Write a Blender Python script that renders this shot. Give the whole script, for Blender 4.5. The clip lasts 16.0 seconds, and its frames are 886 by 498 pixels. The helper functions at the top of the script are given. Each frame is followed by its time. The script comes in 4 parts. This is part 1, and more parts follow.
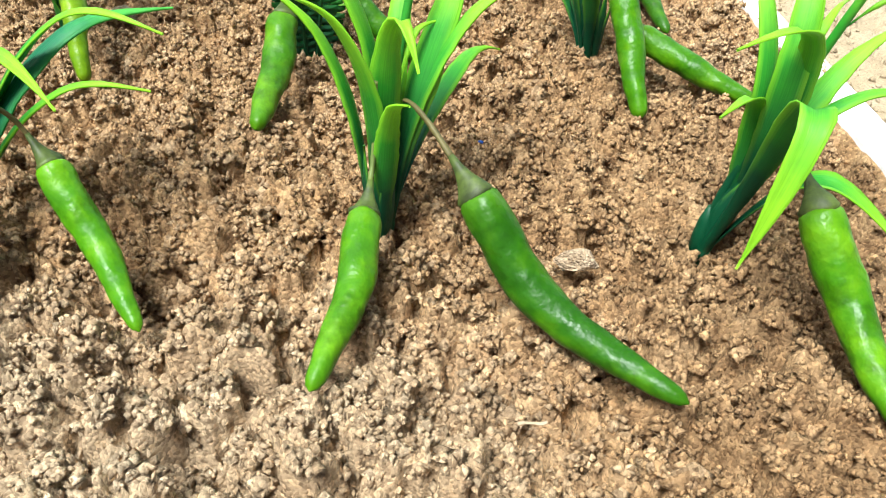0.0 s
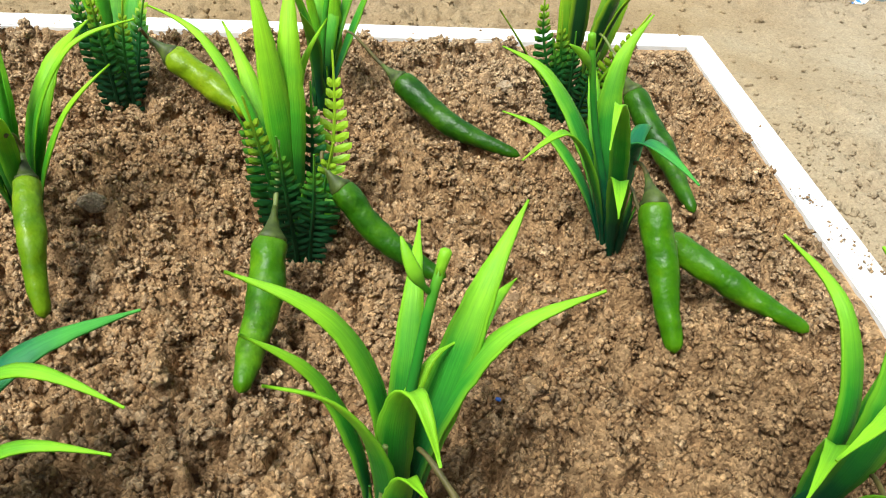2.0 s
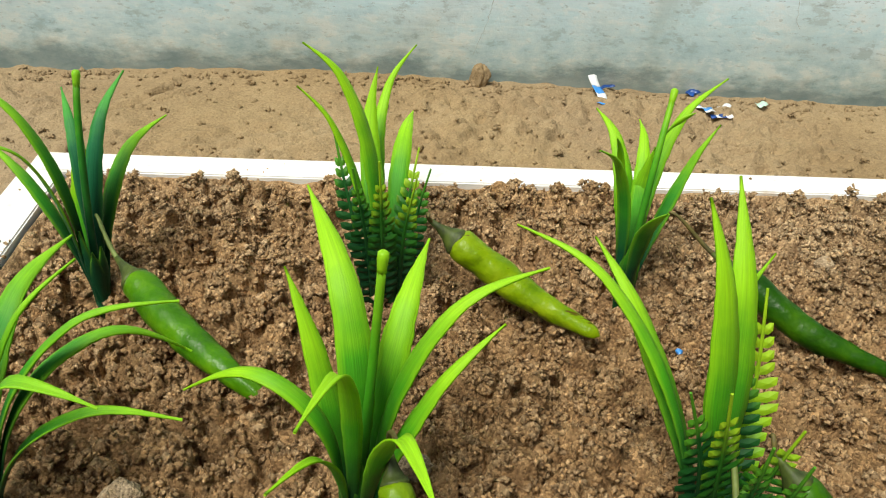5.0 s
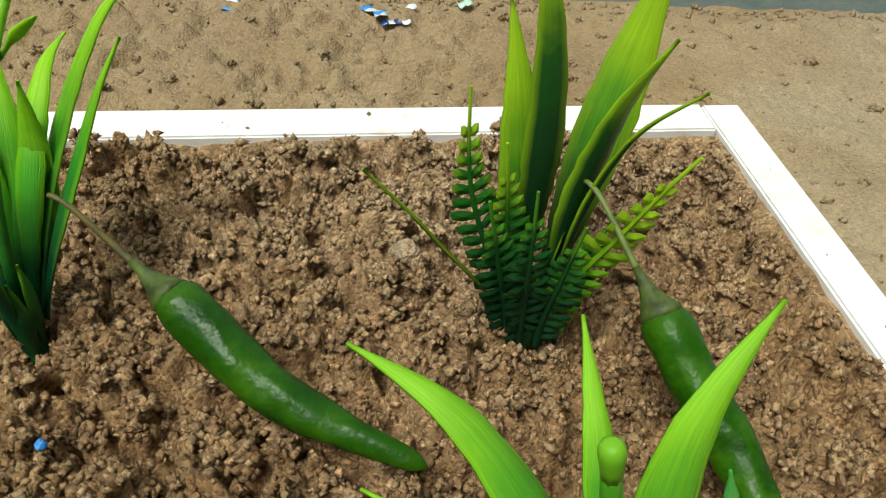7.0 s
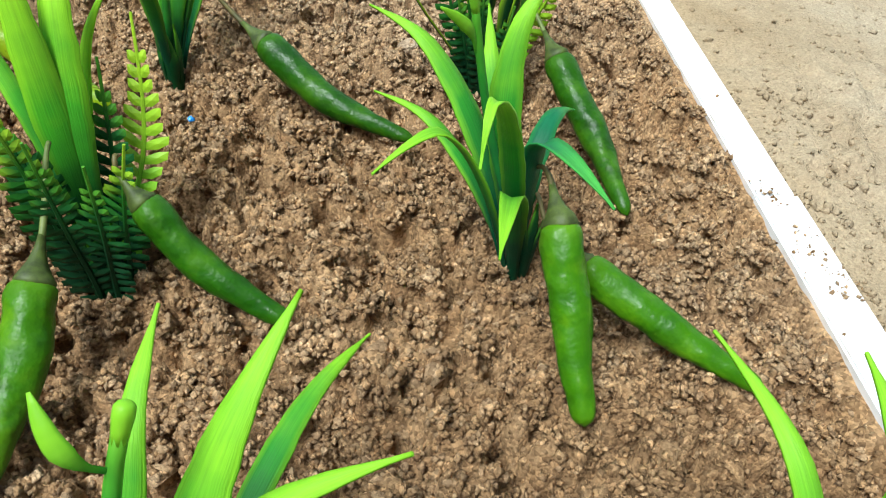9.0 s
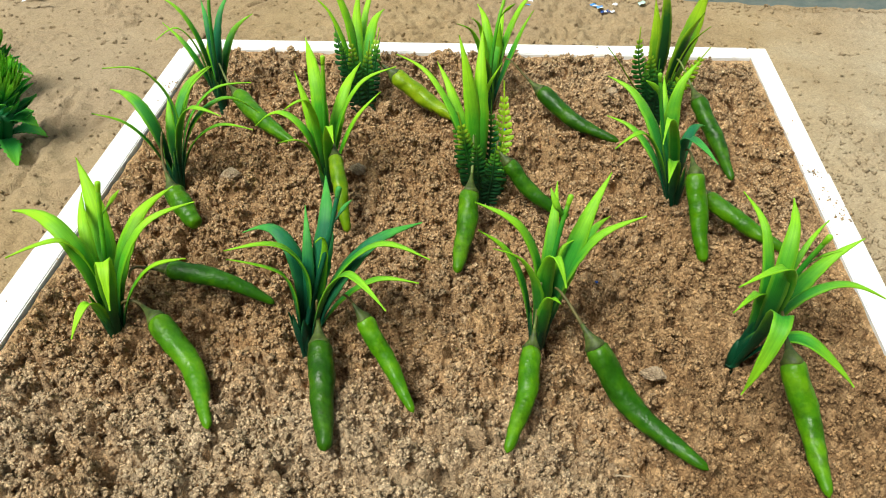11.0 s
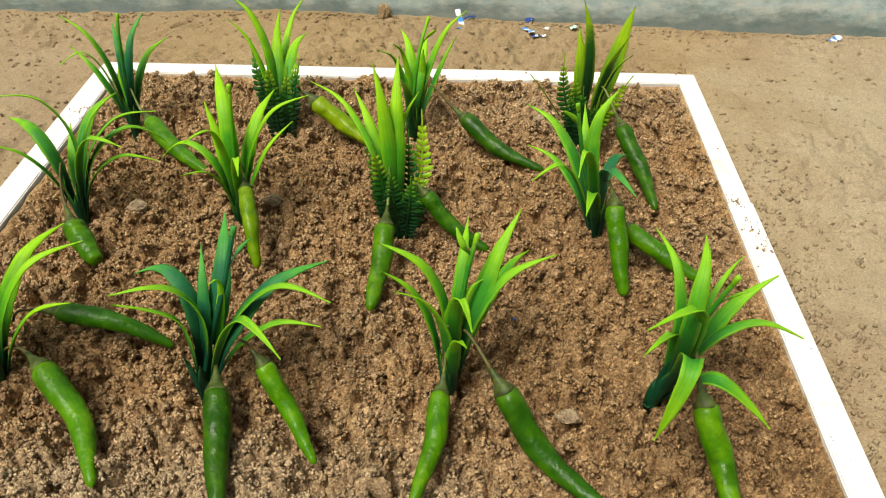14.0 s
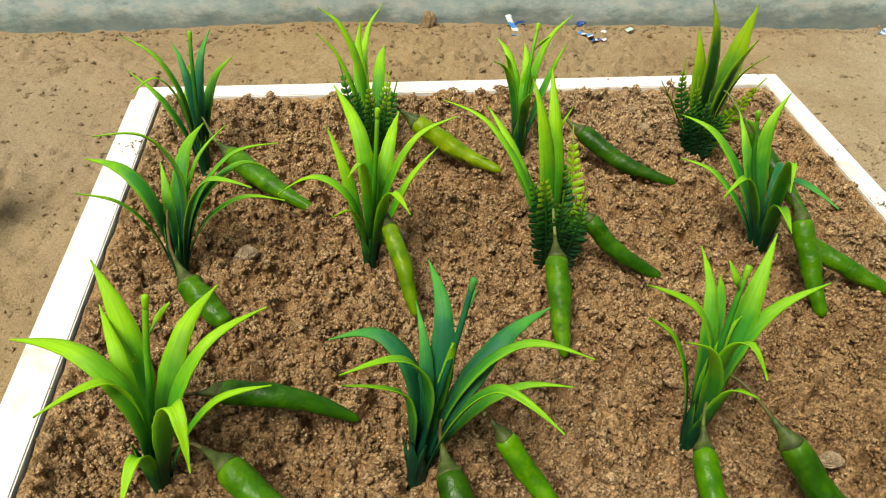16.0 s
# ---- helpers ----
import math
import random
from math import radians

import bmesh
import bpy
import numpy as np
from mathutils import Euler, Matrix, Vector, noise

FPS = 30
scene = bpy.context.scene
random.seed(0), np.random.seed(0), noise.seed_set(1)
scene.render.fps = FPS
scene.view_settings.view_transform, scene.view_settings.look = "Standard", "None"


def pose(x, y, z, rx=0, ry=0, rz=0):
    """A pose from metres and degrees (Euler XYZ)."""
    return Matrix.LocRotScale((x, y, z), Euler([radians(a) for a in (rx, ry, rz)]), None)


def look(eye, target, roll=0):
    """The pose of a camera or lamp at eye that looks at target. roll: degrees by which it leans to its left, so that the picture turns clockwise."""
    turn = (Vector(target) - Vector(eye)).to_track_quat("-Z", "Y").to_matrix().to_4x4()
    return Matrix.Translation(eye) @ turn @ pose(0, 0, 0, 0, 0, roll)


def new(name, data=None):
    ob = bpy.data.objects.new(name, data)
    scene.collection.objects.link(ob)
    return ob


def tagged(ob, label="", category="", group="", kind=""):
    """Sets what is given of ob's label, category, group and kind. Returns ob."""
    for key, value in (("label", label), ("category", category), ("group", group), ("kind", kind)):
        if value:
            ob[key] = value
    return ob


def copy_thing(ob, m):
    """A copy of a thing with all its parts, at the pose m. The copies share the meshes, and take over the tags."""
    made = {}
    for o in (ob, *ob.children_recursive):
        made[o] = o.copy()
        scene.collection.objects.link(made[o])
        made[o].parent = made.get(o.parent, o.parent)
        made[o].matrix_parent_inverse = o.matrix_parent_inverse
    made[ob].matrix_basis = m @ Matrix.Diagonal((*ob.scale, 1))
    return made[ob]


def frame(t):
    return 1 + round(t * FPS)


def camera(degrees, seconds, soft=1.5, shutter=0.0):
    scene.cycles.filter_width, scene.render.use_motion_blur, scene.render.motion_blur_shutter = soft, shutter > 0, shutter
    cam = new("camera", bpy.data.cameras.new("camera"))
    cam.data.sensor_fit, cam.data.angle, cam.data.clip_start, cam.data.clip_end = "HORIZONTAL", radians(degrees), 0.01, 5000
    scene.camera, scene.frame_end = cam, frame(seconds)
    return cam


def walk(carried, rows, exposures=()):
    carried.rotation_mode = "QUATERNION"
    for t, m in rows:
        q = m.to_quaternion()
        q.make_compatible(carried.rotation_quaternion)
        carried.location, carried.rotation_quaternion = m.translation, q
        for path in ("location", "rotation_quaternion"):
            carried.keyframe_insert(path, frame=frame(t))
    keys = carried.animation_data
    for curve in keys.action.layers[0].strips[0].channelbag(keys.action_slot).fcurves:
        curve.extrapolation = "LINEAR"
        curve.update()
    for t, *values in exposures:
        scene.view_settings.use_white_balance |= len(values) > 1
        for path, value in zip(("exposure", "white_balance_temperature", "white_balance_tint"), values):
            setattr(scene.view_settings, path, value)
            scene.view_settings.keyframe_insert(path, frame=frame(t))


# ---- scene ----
cam = camera(59.4, 16.0, soft=1.1)
PATH = [
    (0, (0.088, -0.448, 0.213), (0.195, 1.109, -1.038), 3.5),
    (0.5, (0.111, -0.424, 0.227), (0.217, 1.135, -1.021), 3.5),
    (1, (0.127, -0.382, 0.235), (0.244, 1.174, -1.016), 3.6),
    (1.5, (0.111, -0.35, 0.255), (0.238, 1.207, -0.994), 3.7),
    (2, (0.077, -0.33, 0.277), (0.219, 1.235, -0.959), 3.9),
    (2.5, (0.031, -0.33, 0.297), (0.17, 1.257, -0.912), 3.8),
    (3, (-0.026, -0.344, 0.315), (0.109, 1.254, -0.879), 3.6),
    (3.2, (-0.045, -0.352, 0.326), (0.088, 1.245, -0.87), 3.7),
    (5.3, (-0.112, -0.138, 0.285), (0.01, 1.491, -0.868), 4.2),
    (5.5, (-0.058, -0.118, 0.31), (0.03, 1.483, -0.886), 3.4),
    (6, (0.036, -0.041, 0.275), (0.192, 1.548, -0.929), 3.7),
    (6.5, (0.092, -0.013, 0.235), (0.308, 1.524, -1.026), 4.1),
    (7, (0.142, -0.018, 0.216), (0.396, 1.472, -1.094), 4.4),
    (7.5, (0.156, -0.058, 0.202), (0.427, 1.39, -1.15), 5.1),
    (8, (0.167, -0.097, 0.212), (0.457, 1.341, -1.147), 5.6),
    (8.5, (0.149, -0.159, 0.232), (0.426, 1.279, -1.131), 5.8),
    (9, (0.14, -0.226, 0.246), (0.336, 1.228, -1.113), 4.9),
    (9.5, (0.114, -0.318, 0.302), (0.225, 1.142, -1.059), 2.8),
    (10, (0.081, -0.415, 0.347), (0.094, 1.054, -1.01), 1.0),
    (10.2, (0.076, -0.45, 0.365), (0.046, 1.026, -0.984), 0.2),
    (12.3, (0.014, -0.675, 0.561), (-0.2, 0.85, -0.714), -2.2),
    (12.5, (0.017, -0.671, 0.564), (-0.17, 0.854, -0.715), -1.7),
    (13, (0.049, -0.653, 0.542), (-0.127, 0.867, -0.746), -1.4),
    (13.5, (0.08, -0.629, 0.505), (-0.051, 0.895, -0.784), -0.8),
    (14, (0.086, -0.542, 0.449), (0.034, 0.991, -0.834), 0.3),
    (14.5, (0.051, -0.465, 0.415), (0.076, 1.066, -0.87), 1.2),
    (15, (0.012, -0.454, 0.408), (0.078, 1.083, -0.87), 1.8),
    (15.5, (-0.051, -0.475, 0.436), (0.067, 1.058, -0.842), 1.4),
    (16, (-0.125, -0.462, 0.415), (0.063, 1.074, -0.852), 2.0),
]
EXPOSURE = [(0.0, 1.22, 5750, 5), (0.5, 1.30, 5450, 7), (1.0, 0.88, 5500, 9), (1.5, 0.71, 5500, 9), (2.0, 0.60, 5900, 5), (3.0, 0.45, 6500, 4), (5.5, 0.14, 6500, 4), (6.0, 0.10, 6600, 6), (6.5, -0.02, 6500, 5), (7.5, -0.08, 5900, -2), (8.5, 0.37, 5700, 0), (9.0, 0.58, 5550, 4), (9.5, 0.56, 6000, 3), (10.0, 0.55, 6150, 2), (12.5, 0.10, 6400, 5), (14.5, 0.17, 6850, 6), (16.0, 0.10, 6850, 4)]
walk(cam, [(t, look(e, g, r)) for t, e, g, r in PATH], EXPOSURE)

# ---- light ----
world = bpy.data.worlds.new("world")
scene.world = world
world.use_nodes = True
_nt = world.node_tree
_sky = _nt.nodes.new("ShaderNodeTexSky")
_sky.sky_type = "NISHITA"
_sky.sun_disc = False
SUN_EL, SUN_AZ = 64.0, -135.0
_sky.sun_elevation, _sky.sun_rotation = radians(SUN_EL), radians(SUN_AZ)
_sky.air_density, _sky.dust_density, _sky.ozone_density = 0.5, 7.0, 0.3
_nt.links.new(_sky.outputs[0], _nt.nodes["Background"].inputs[0])
_nt.nodes["Background"].inputs[1].default_value = 0.046

sun = new("sun", bpy.data.lights.new("sun", "SUN"))
sun.data.energy, sun.data.angle, sun.data.color = 3.7, radians(26), (1.0, 0.95, 0.87)
_a, _e = radians(SUN_AZ), radians(SUN_EL)
sun.matrix_world = look((math.sin(_a) * math.cos(_e) * 5, math.cos(_a) * math.cos(_e) * 5, math.sin(_e) * 5), (0, 0, 0))


# ---- materials ----
def material(name):
    m = bpy.data.materials.new(name)
    m.use_nodes = True
    nt = m.node_tree
    return m, nt, nt.nodes["Principled BSDF"]


def node(nt, kind, **values):
    n = nt.nodes.new(kind)
    for key, value in values.items():
        n.inputs[key].default_value = value
    return n


def noise_tex(nt, scale, detail=4.0, rough=0.55, coords=None, stretch=None, tilt=0.0):
    n = node(nt, "ShaderNodeTexNoise", Scale=scale, Detail=detail, Roughness=rough)
    if coords is not None:
        if stretch:
            mp = nt.nodes.new("ShaderNodeMapping")
            mp.inputs["Scale"].default_value = stretch
            mp.inputs["Rotation"].default_value = (0, radians(tilt), 0)
            nt.links.new(coords, mp.inputs["Vector"])
            nt.links.new(mp.outputs[0], n.inputs["Vector"])
        else:
            nt.links.new(coords, n.inputs["Vector"])
    return n


def ramp(nt, fac, *stops):
    r = nt.nodes.new("ShaderNodeValToRGB")
    els = r.color_ramp.elements
    while len(els) < len(stops):
        els.new(0.5)
    for el, (p, c) in zip(els, stops):
        el.position, el.color = p, (*c, 1)
    nt.links.new(fac, r.inputs[0])
    return r.outputs[0]


def mix(nt, fac, a, b, how="MIX"):
    m = nt.nodes.new("ShaderNodeMix")
    m.data_type, m.blend_type = "RGBA", how
    for socket, value in ((m.inputs[0], fac), (m.inputs[6], a), (m.inputs[7], b)):
        if isinstance(value, (int, float)):
            socket.default_value = value
        elif isinstance(value, tuple):
            socket.default_value = (*value, 1)
        else:
            nt.links.new(value, socket)
    return m.outputs[2]


def bump(nt, bsdf, height, strength, distance):
    b = node(nt, "ShaderNodeBump", Strength=strength, Distance=distance)
    nt.links.new(height, b.inputs["Height"])
    nt.links.new(b.outputs[0], bsdf.inputs["Normal"])


def object_coords(nt):
    return nt.nodes.new("ShaderNodeTexCoord").outputs["Object"]


def grains(nt, co, scale, colors):
    """Sand grains: a random colour for each cell, and a rounded height."""
    v = node(nt, "ShaderNodeTexVoronoi", Scale=scale, Randomness=1.0)
    nt.links.new(co, v.inputs["Vector"])
    sep = nt.nodes.new("ShaderNodeSeparateColor")
    nt.links.new(v.outputs["Color"], sep.inputs[0])
    return ramp(nt, sep.outputs[0], *colors), v.outputs["Distance"]


def blended_height(nt, a, b, weight):
    m = nt.nodes.new("ShaderNodeMath")
    m.operation = "MULTIPLY_ADD"
    nt.links.new(a, m.inputs[0])
    m.inputs[1].default_value = weight
    nt.links.new(b, m.inputs[2])
    return m.outputs[0]


def soil_material():
    m, nt, p = material("crumbly_soil")
    co = object_coords(nt)
    fine = noise_tex(nt, 420, 5, 0.85, co)
    clod = noise_tex(nt, 75, 4, 0.6, co)
    patch = noise_tex(nt, 11, 4, 0.6, co)
    wet = ramp(nt, clod.outputs[0], (0.3, (0.280, 0.164, 0.076)), (0.52, (0.415, 0.262, 0.127)), (0.75, (0.54, 0.362, 0.192)))
    wet = mix(nt, 1.0, wet, ramp(nt, patch.outputs[0], (0.36, (0.90, 0.88, 0.85)), (0.54, (1.0, 1.0, 1.0)), (0.70, (1.08, 1.09, 1.10))), "MULTIPLY")
    pale = mix(nt, clod.outputs[0], (0.46, 0.343, 0.212), (0.65, 0.52, 0.350))
    dry = nt.nodes.new("ShaderNodeAttribute")
    dry.attribute_name = "dry"
    base = mix(nt, dry.outputs["Fac"], wet, pale)
    # Values of dry below 0 mix in a darker brown.
    soil_tone = node(nt, "ShaderNodeMapRange")
    nt.links.new(dry.outputs["Fac"], soil_tone.inputs[0])
    for k, value in enumerate((-0.5, 0.0, 0.40, 0.0), 1):
        soil_tone.inputs[k].default_value = value
    base = mix(nt, soil_tone.outputs[0], base, (0.14, 0.088, 0.044))
    tone, height = grains(nt, co, 640, ((0.0, (0.50, 0.46, 0.43)), (0.35, (0.92, 0.91, 0.90)), (0.7, (1.16, 1.16, 1.16)), (1.0, (1.72, 1.72, 1.68))))
    base = mix(nt, 0.85, base, tone, "MULTIPLY")
    island = nt.nodes.new("ShaderNodeNewGeometry").outputs["Random Per Island"]
    base = mix(nt, 1.0, base, ramp(nt, island, (0.0, (0.80, 0.78, 0.75)), (0.5, (1.04, 1.04, 1.04)), (0.9, (1.28, 1.28, 1.27)), (1.0, (1.5, 1.5, 1.5))), "MULTIPLY")
    nt.links.new(base, p.inputs["Base Color"])
    p.inputs["Roughness"].default_value = 0.93
    p.inputs["Specular IOR Level"].default_value = 0.2
    bump(nt, p, blended_height(nt, height, fine.outputs[0], -0.5), 1.0, 0.0022)
    return m


def sand_material():
    m, nt, p = material("packed_sand")
    co = object_coords(nt)
    grain = noise_tex(nt, 700, 3, 0.7, co)
    patch = noise_tex(nt, 9, 5, 0.6, co)
    wide = noise_tex(nt, 1.7, 3, 0.5, co)
    base = ramp(nt, patch.outputs[0], (0.3, (0.290, 0.203, 0.104)), (0.55, (0.368, 0.270, 0.146)), (0.75, (0.42, 0.322, 0.188)))
    base = mix(nt, ramp(nt, wide.outputs[0], (0.45, (0, 0, 0)), (0.65, (0.6, 0.6, 0.6))), base, (0.37, 0.29, 0.20))
    away = nt.nodes.new("ShaderNodeVectorMath")
    away.operation = "DISTANCE"
    nt.links.new(co, away.inputs[0])
    away.inputs[1].default_value = (0.85, 0.10, 0.0)
    dusty = blended_height(nt, patch.outputs[0], away.outputs["Value"], -0.30)
    base = mix(nt, ramp(nt, dusty, (0.20, (0.7, 0.7, 0.7)), (0.42, (0, 0, 0))), base, (0.455, 0.388, 0.278))
    base = mix(nt, ramp(nt, grain.outputs[0], (0.3, (0.6, 0.6, 0.6)), (0.55, (1, 1, 1))), (0.22, 0.15, 0.085), base)
    p.inputs["Roughness"].default_value = 0.95
    p.inputs["Specular IOR Level"].default_value = 0.2
    tone, height = grains(nt, co, 620, ((0.0, (0.66, 0.64, 0.62)), (0.4, (0.94, 0.94, 0.94)), (0.8, (1.05, 1.05, 1.05)), (1.0, (1.3, 1.3, 1.26))))
    nt.links.new(mix(nt, 0.5, base, tone, "MULTIPLY"), p.inputs["Base Color"])
    scuff = noise_tex(nt, 130, 5, 0.7, co, (0.8, 1, 1))
    bump(nt, p, blended_height(nt, scuff.outputs[0], blended_height(nt, height, grain.outputs[0], -0.6), 2.5), 0.7, 0.0018)
    return m


def wall_material():
    m, nt, p = material("weathered_limewash")
    co = object_coords(nt)
    blotch = noise_tex(nt, 14, 7, 0.72, co, (0.6, 1, 1.3))
    brush = noise_tex(nt, 95, 6, 0.75, co, (0.38, 1, 1.3), 22)
    patch = noise_tex(nt, 4.0, 5, 0.62, co, (0.5, 1, 1.3))
    chips = noise_tex(nt, 40, 6, 0.72, co, (0.6, 1, 1.1))
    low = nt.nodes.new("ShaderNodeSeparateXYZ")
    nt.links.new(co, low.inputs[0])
    base = ramp(nt, blotch.outputs[0], (0.36, (0.40, 0.57, 0.65)), (0.46, (0.66, 0.83, 0.90)), (0.58, (0.84, 0.94, 1.0)))
    base = mix(nt, ramp(nt, patch.outputs[0], (0.42, (0, 0, 0)), (0.62, (0.7, 0.7, 0.7))), base, (0.58, 0.76, 0.79))
    base = mix(nt, ramp(nt, brush.outputs[0], (0.34, (0.62, 0.62, 0.62)), (0.45, (1, 1, 1))), (0.46, 0.56, 0.57), base)
    base = mix(nt, ramp(nt, chips.outputs[0], (0.55, (0, 0, 0)), (0.60, (0.6, 0.6, 0.6))), base, (0.80, 0.86, 0.88))
    base = mix(nt, ramp(nt, chips.outputs[0], (0.38, (0.4, 0.4, 0.4)), (0.43, (0, 0, 0))), base, (0.40, 0.43, 0.40))
    dash = noise_tex(nt, 240, 4, 0.65, co, (0.45, 1, 1.1), 25)
    base = mix(nt, ramp(nt, dash.outputs[0], (0.60, (0, 0, 0)), (0.67, (0.5, 0.5, 0.5))), base, (0.24, 0.29, 0.30))
    run = noise_tex(nt, 9, 5, 0.6, co, (1.4, 1, 0.22))
    base = mix(nt, ramp(nt, run.outputs[0], (0.60, (0, 0, 0)), (0.72, (0.45, 0.45, 0.45))), base, (0.40, 0.48, 0.46))
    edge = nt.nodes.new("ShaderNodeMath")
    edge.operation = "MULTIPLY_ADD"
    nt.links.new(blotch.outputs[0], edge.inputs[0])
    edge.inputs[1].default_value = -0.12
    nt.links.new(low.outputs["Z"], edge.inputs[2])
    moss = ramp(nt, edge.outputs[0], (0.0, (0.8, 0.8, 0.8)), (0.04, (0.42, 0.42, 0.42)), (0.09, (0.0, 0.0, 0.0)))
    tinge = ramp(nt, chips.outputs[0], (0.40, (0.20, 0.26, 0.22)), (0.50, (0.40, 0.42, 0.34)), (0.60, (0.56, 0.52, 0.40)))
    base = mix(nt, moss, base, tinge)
    # Shade where the wall meets the ground, put into the colour as a dark band.
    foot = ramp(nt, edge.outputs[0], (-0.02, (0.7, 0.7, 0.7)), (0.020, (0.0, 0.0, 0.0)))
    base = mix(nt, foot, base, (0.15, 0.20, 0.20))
    base = mix(nt, 1.0, base, (0.98, 1.04, 1.08), "MULTIPLY")
    nt.links.new(base, p.inputs["Base Color"])
    p.inputs["Roughness"].default_value = 0.85
    bump(nt, p, blended_height(nt, chips.outputs[0], brush.outputs[0], 0.7), 0.25, 0.003)
    return m


def foam_material():
    m, nt, p = material("white_foam_strip")
    co = object_coords(nt)
    n = noise_tex(nt, 30, 5, 0.65, co)
    fine = noise_tex(nt, 420, 2, 0.5, co)
    base = ramp(nt, n.outputs[0], (0.28, (0.66, 0.60, 0.53)), (0.42, (0.78, 0.77, 0.75)), (0.6, (0.82, 0.82, 0.81)))
    nt.links.new(base, p.inputs["Base Color"])
    p.inputs["Roughness"].default_value = 0.6
    bump(nt, p, fine.outputs[0], 0.25, 0.0006)
    return m


def chilli_material(name, dark, mid, pale, scar=False):
    m, nt, p = material(name)
    co = object_coords(nt)
    along = nt.nodes.new("ShaderNodeAttribute")
    along.attribute_name = "along"
    n = noise_tex(nt, 55, 4, 0.6, co)
    info = nt.nodes.new("ShaderNodeObjectInfo")
    base = ramp(nt, n.outputs[0], (0.3, dark), (0.5, mid), (0.72, pale))
    base = mix(nt, ramp(nt, along.outputs["Fac"], (0.0, (0.5, 0.5, 0.5)), (0.12, (0, 0, 0)), (0.85, (0, 0, 0)), (1.0, (0.4, 0.4, 0.4))), base, pale)
    spots = noise_tex(nt, 38, 5, 0.65, co)
    base = mix(nt, ramp(nt, spots.outputs[0], (0.57, (0, 0, 0)), (0.70, (0.55, 0.55, 0.55))), base, tuple(c * 0.35 for c in dark))
    if scar:
        streak = noise_tex(nt, 110, 3, 0.6, co, (0.35, 1.6, 1))
        base = mix(nt, ramp(nt, streak.outputs[0], (0.615, (0, 0, 0)), (0.65, (0.85, 0.85, 0.85))), base, (0.075, 0.035, 0.008))
    hsv = node(nt, "ShaderNodeHueSaturation")
    nt.links.new(base, hsv.inputs["Color"])
    vary = node(nt, "ShaderNodeMapRange")
    nt.links.new(info.outputs["Random"], vary.inputs[0])
    vary.inputs[3].default_value, vary.inputs[4].default_value = 0.8, 1.15
    nt.links.new(vary.outputs[0], hsv.inputs["Value"])
    nt.links.new(hsv.outputs[0], p.inputs["Base Color"])
    sheen = noise_tex(nt, 90, 4, 0.65, co)
    nt.links.new(ramp(nt, sheen.outputs[0], (0.38, (0.30, 0.30, 0.30)), (0.62, (0.50, 0.50, 0.50))), p.inputs["Roughness"])
    p.inputs["Specular IOR Level"].default_value = 0.22
    wrinkle = noise_tex(nt, 70, 1, 0.5, co)
    dents = noise_tex(nt, 210, 2, 0.5, co)
    bump(nt, p, blended_height(nt, dents.outputs[0], wrinkle.outputs[0], 0.45), 0.45, 0.004)
    return m


def stalk_material(name, a, b):
    m, nt, p = material(name)
    co = object_coords(nt)
    n = noise_tex(nt, 180, 4, 0.6, co, (1, 1, 0.5))
    nt.links.new(ramp(nt, n.outputs[0], (0.35, a), (0.65, b)), p.inputs["Base Color"])
    p.inputs["Roughness"].default_value = 0.6
    bump(nt, p, n.outputs[0], 0.4, 0.0008)
    return m


def leaf_material(name, base, middle, tip, start=0.25, end=0.75, rim=0.25):
    """Moulded plastic leaf, dyed from a dark base to a bright tip."""
    m, nt, p = material(name)
    co = object_coords(nt)
    along = nt.nodes.new("ShaderNodeAttribute")
    along.attribute_name = "along"
    n = noise_tex(nt, 60, 3, 0.5, co)
    add = nt.nodes.new("ShaderNodeMath")
    add.operation = "MULTIPLY_ADD"
    nt.links.new(n.outputs[0], add.inputs[0])
    add.inputs[1].default_value = 0.25
    nt.links.new(along.outputs["Fac"], add.inputs[2])
    col = ramp(nt, add.outputs[0], (start + 0.05, base), ((start + end) / 2 + 0.12, middle), (end + 0.15, tip))
    across = nt.nodes.new("ShaderNodeAttribute")
    across.attribute_name = "across"
    col = mix(nt, ramp(nt, across.outputs["Fac"], (0.0, (0.10, 0.10, 0.10)), (0.2, (0, 0, 0))), col, base)
    edge = ramp(nt, across.outputs["Fac"], (0.55, (0, 0, 0)), (1.0, (rim, rim, rim)))
    keep = ramp(nt, along.outputs["Fac"], (0.25, (0, 0, 0)), (0.5, (1, 1, 1)))
    col = mix(nt, mix(nt, 1.0, edge, keep, "MULTIPLY"), col, tip)
    lay = nt.nodes.new("ShaderNodeCombineXYZ")
    nt.links.new(across.outputs["Fac"], lay.inputs[0])
    nt.links.new(along.outputs["Fac"], lay.inputs[1])
    vein = noise_tex(nt, 5, 3, 0.6, lay.outputs[0], (2.6, 1.2, 1))
    col = mix(nt, 1.0, col, ramp(nt, vein.outputs[0], (0.32, (0.80, 0.85, 0.85)), (0.52, (1.0, 1.0, 1.0)), (0.70, (1.16, 1.10, 1.08))), "MULTIPLY")
    nt.links.new(col, p.inputs["Base Color"])
    p.inputs["Roughness"].default_value = 0.50
    p.inputs["Specular IOR Level"].default_value = 0.36
    tr = nt.nodes.new("ShaderNodeBsdfTranslucent")
    nt.links.new(col, tr.inputs["Color"])
    sh = nt.nodes.new("ShaderNodeMixShader")
    sh.inputs[0].default_value = 0.25
    nt.links.new(p.outputs[0], sh.inputs[1])
    nt.links.new(tr.outputs[0], sh.inputs[2])
    nt.links.new(sh.outputs[0], nt.nodes["Material Output"].inputs[0])
    bump(nt, p, vein.outputs[0], 0.35, 0.0012)
    return m


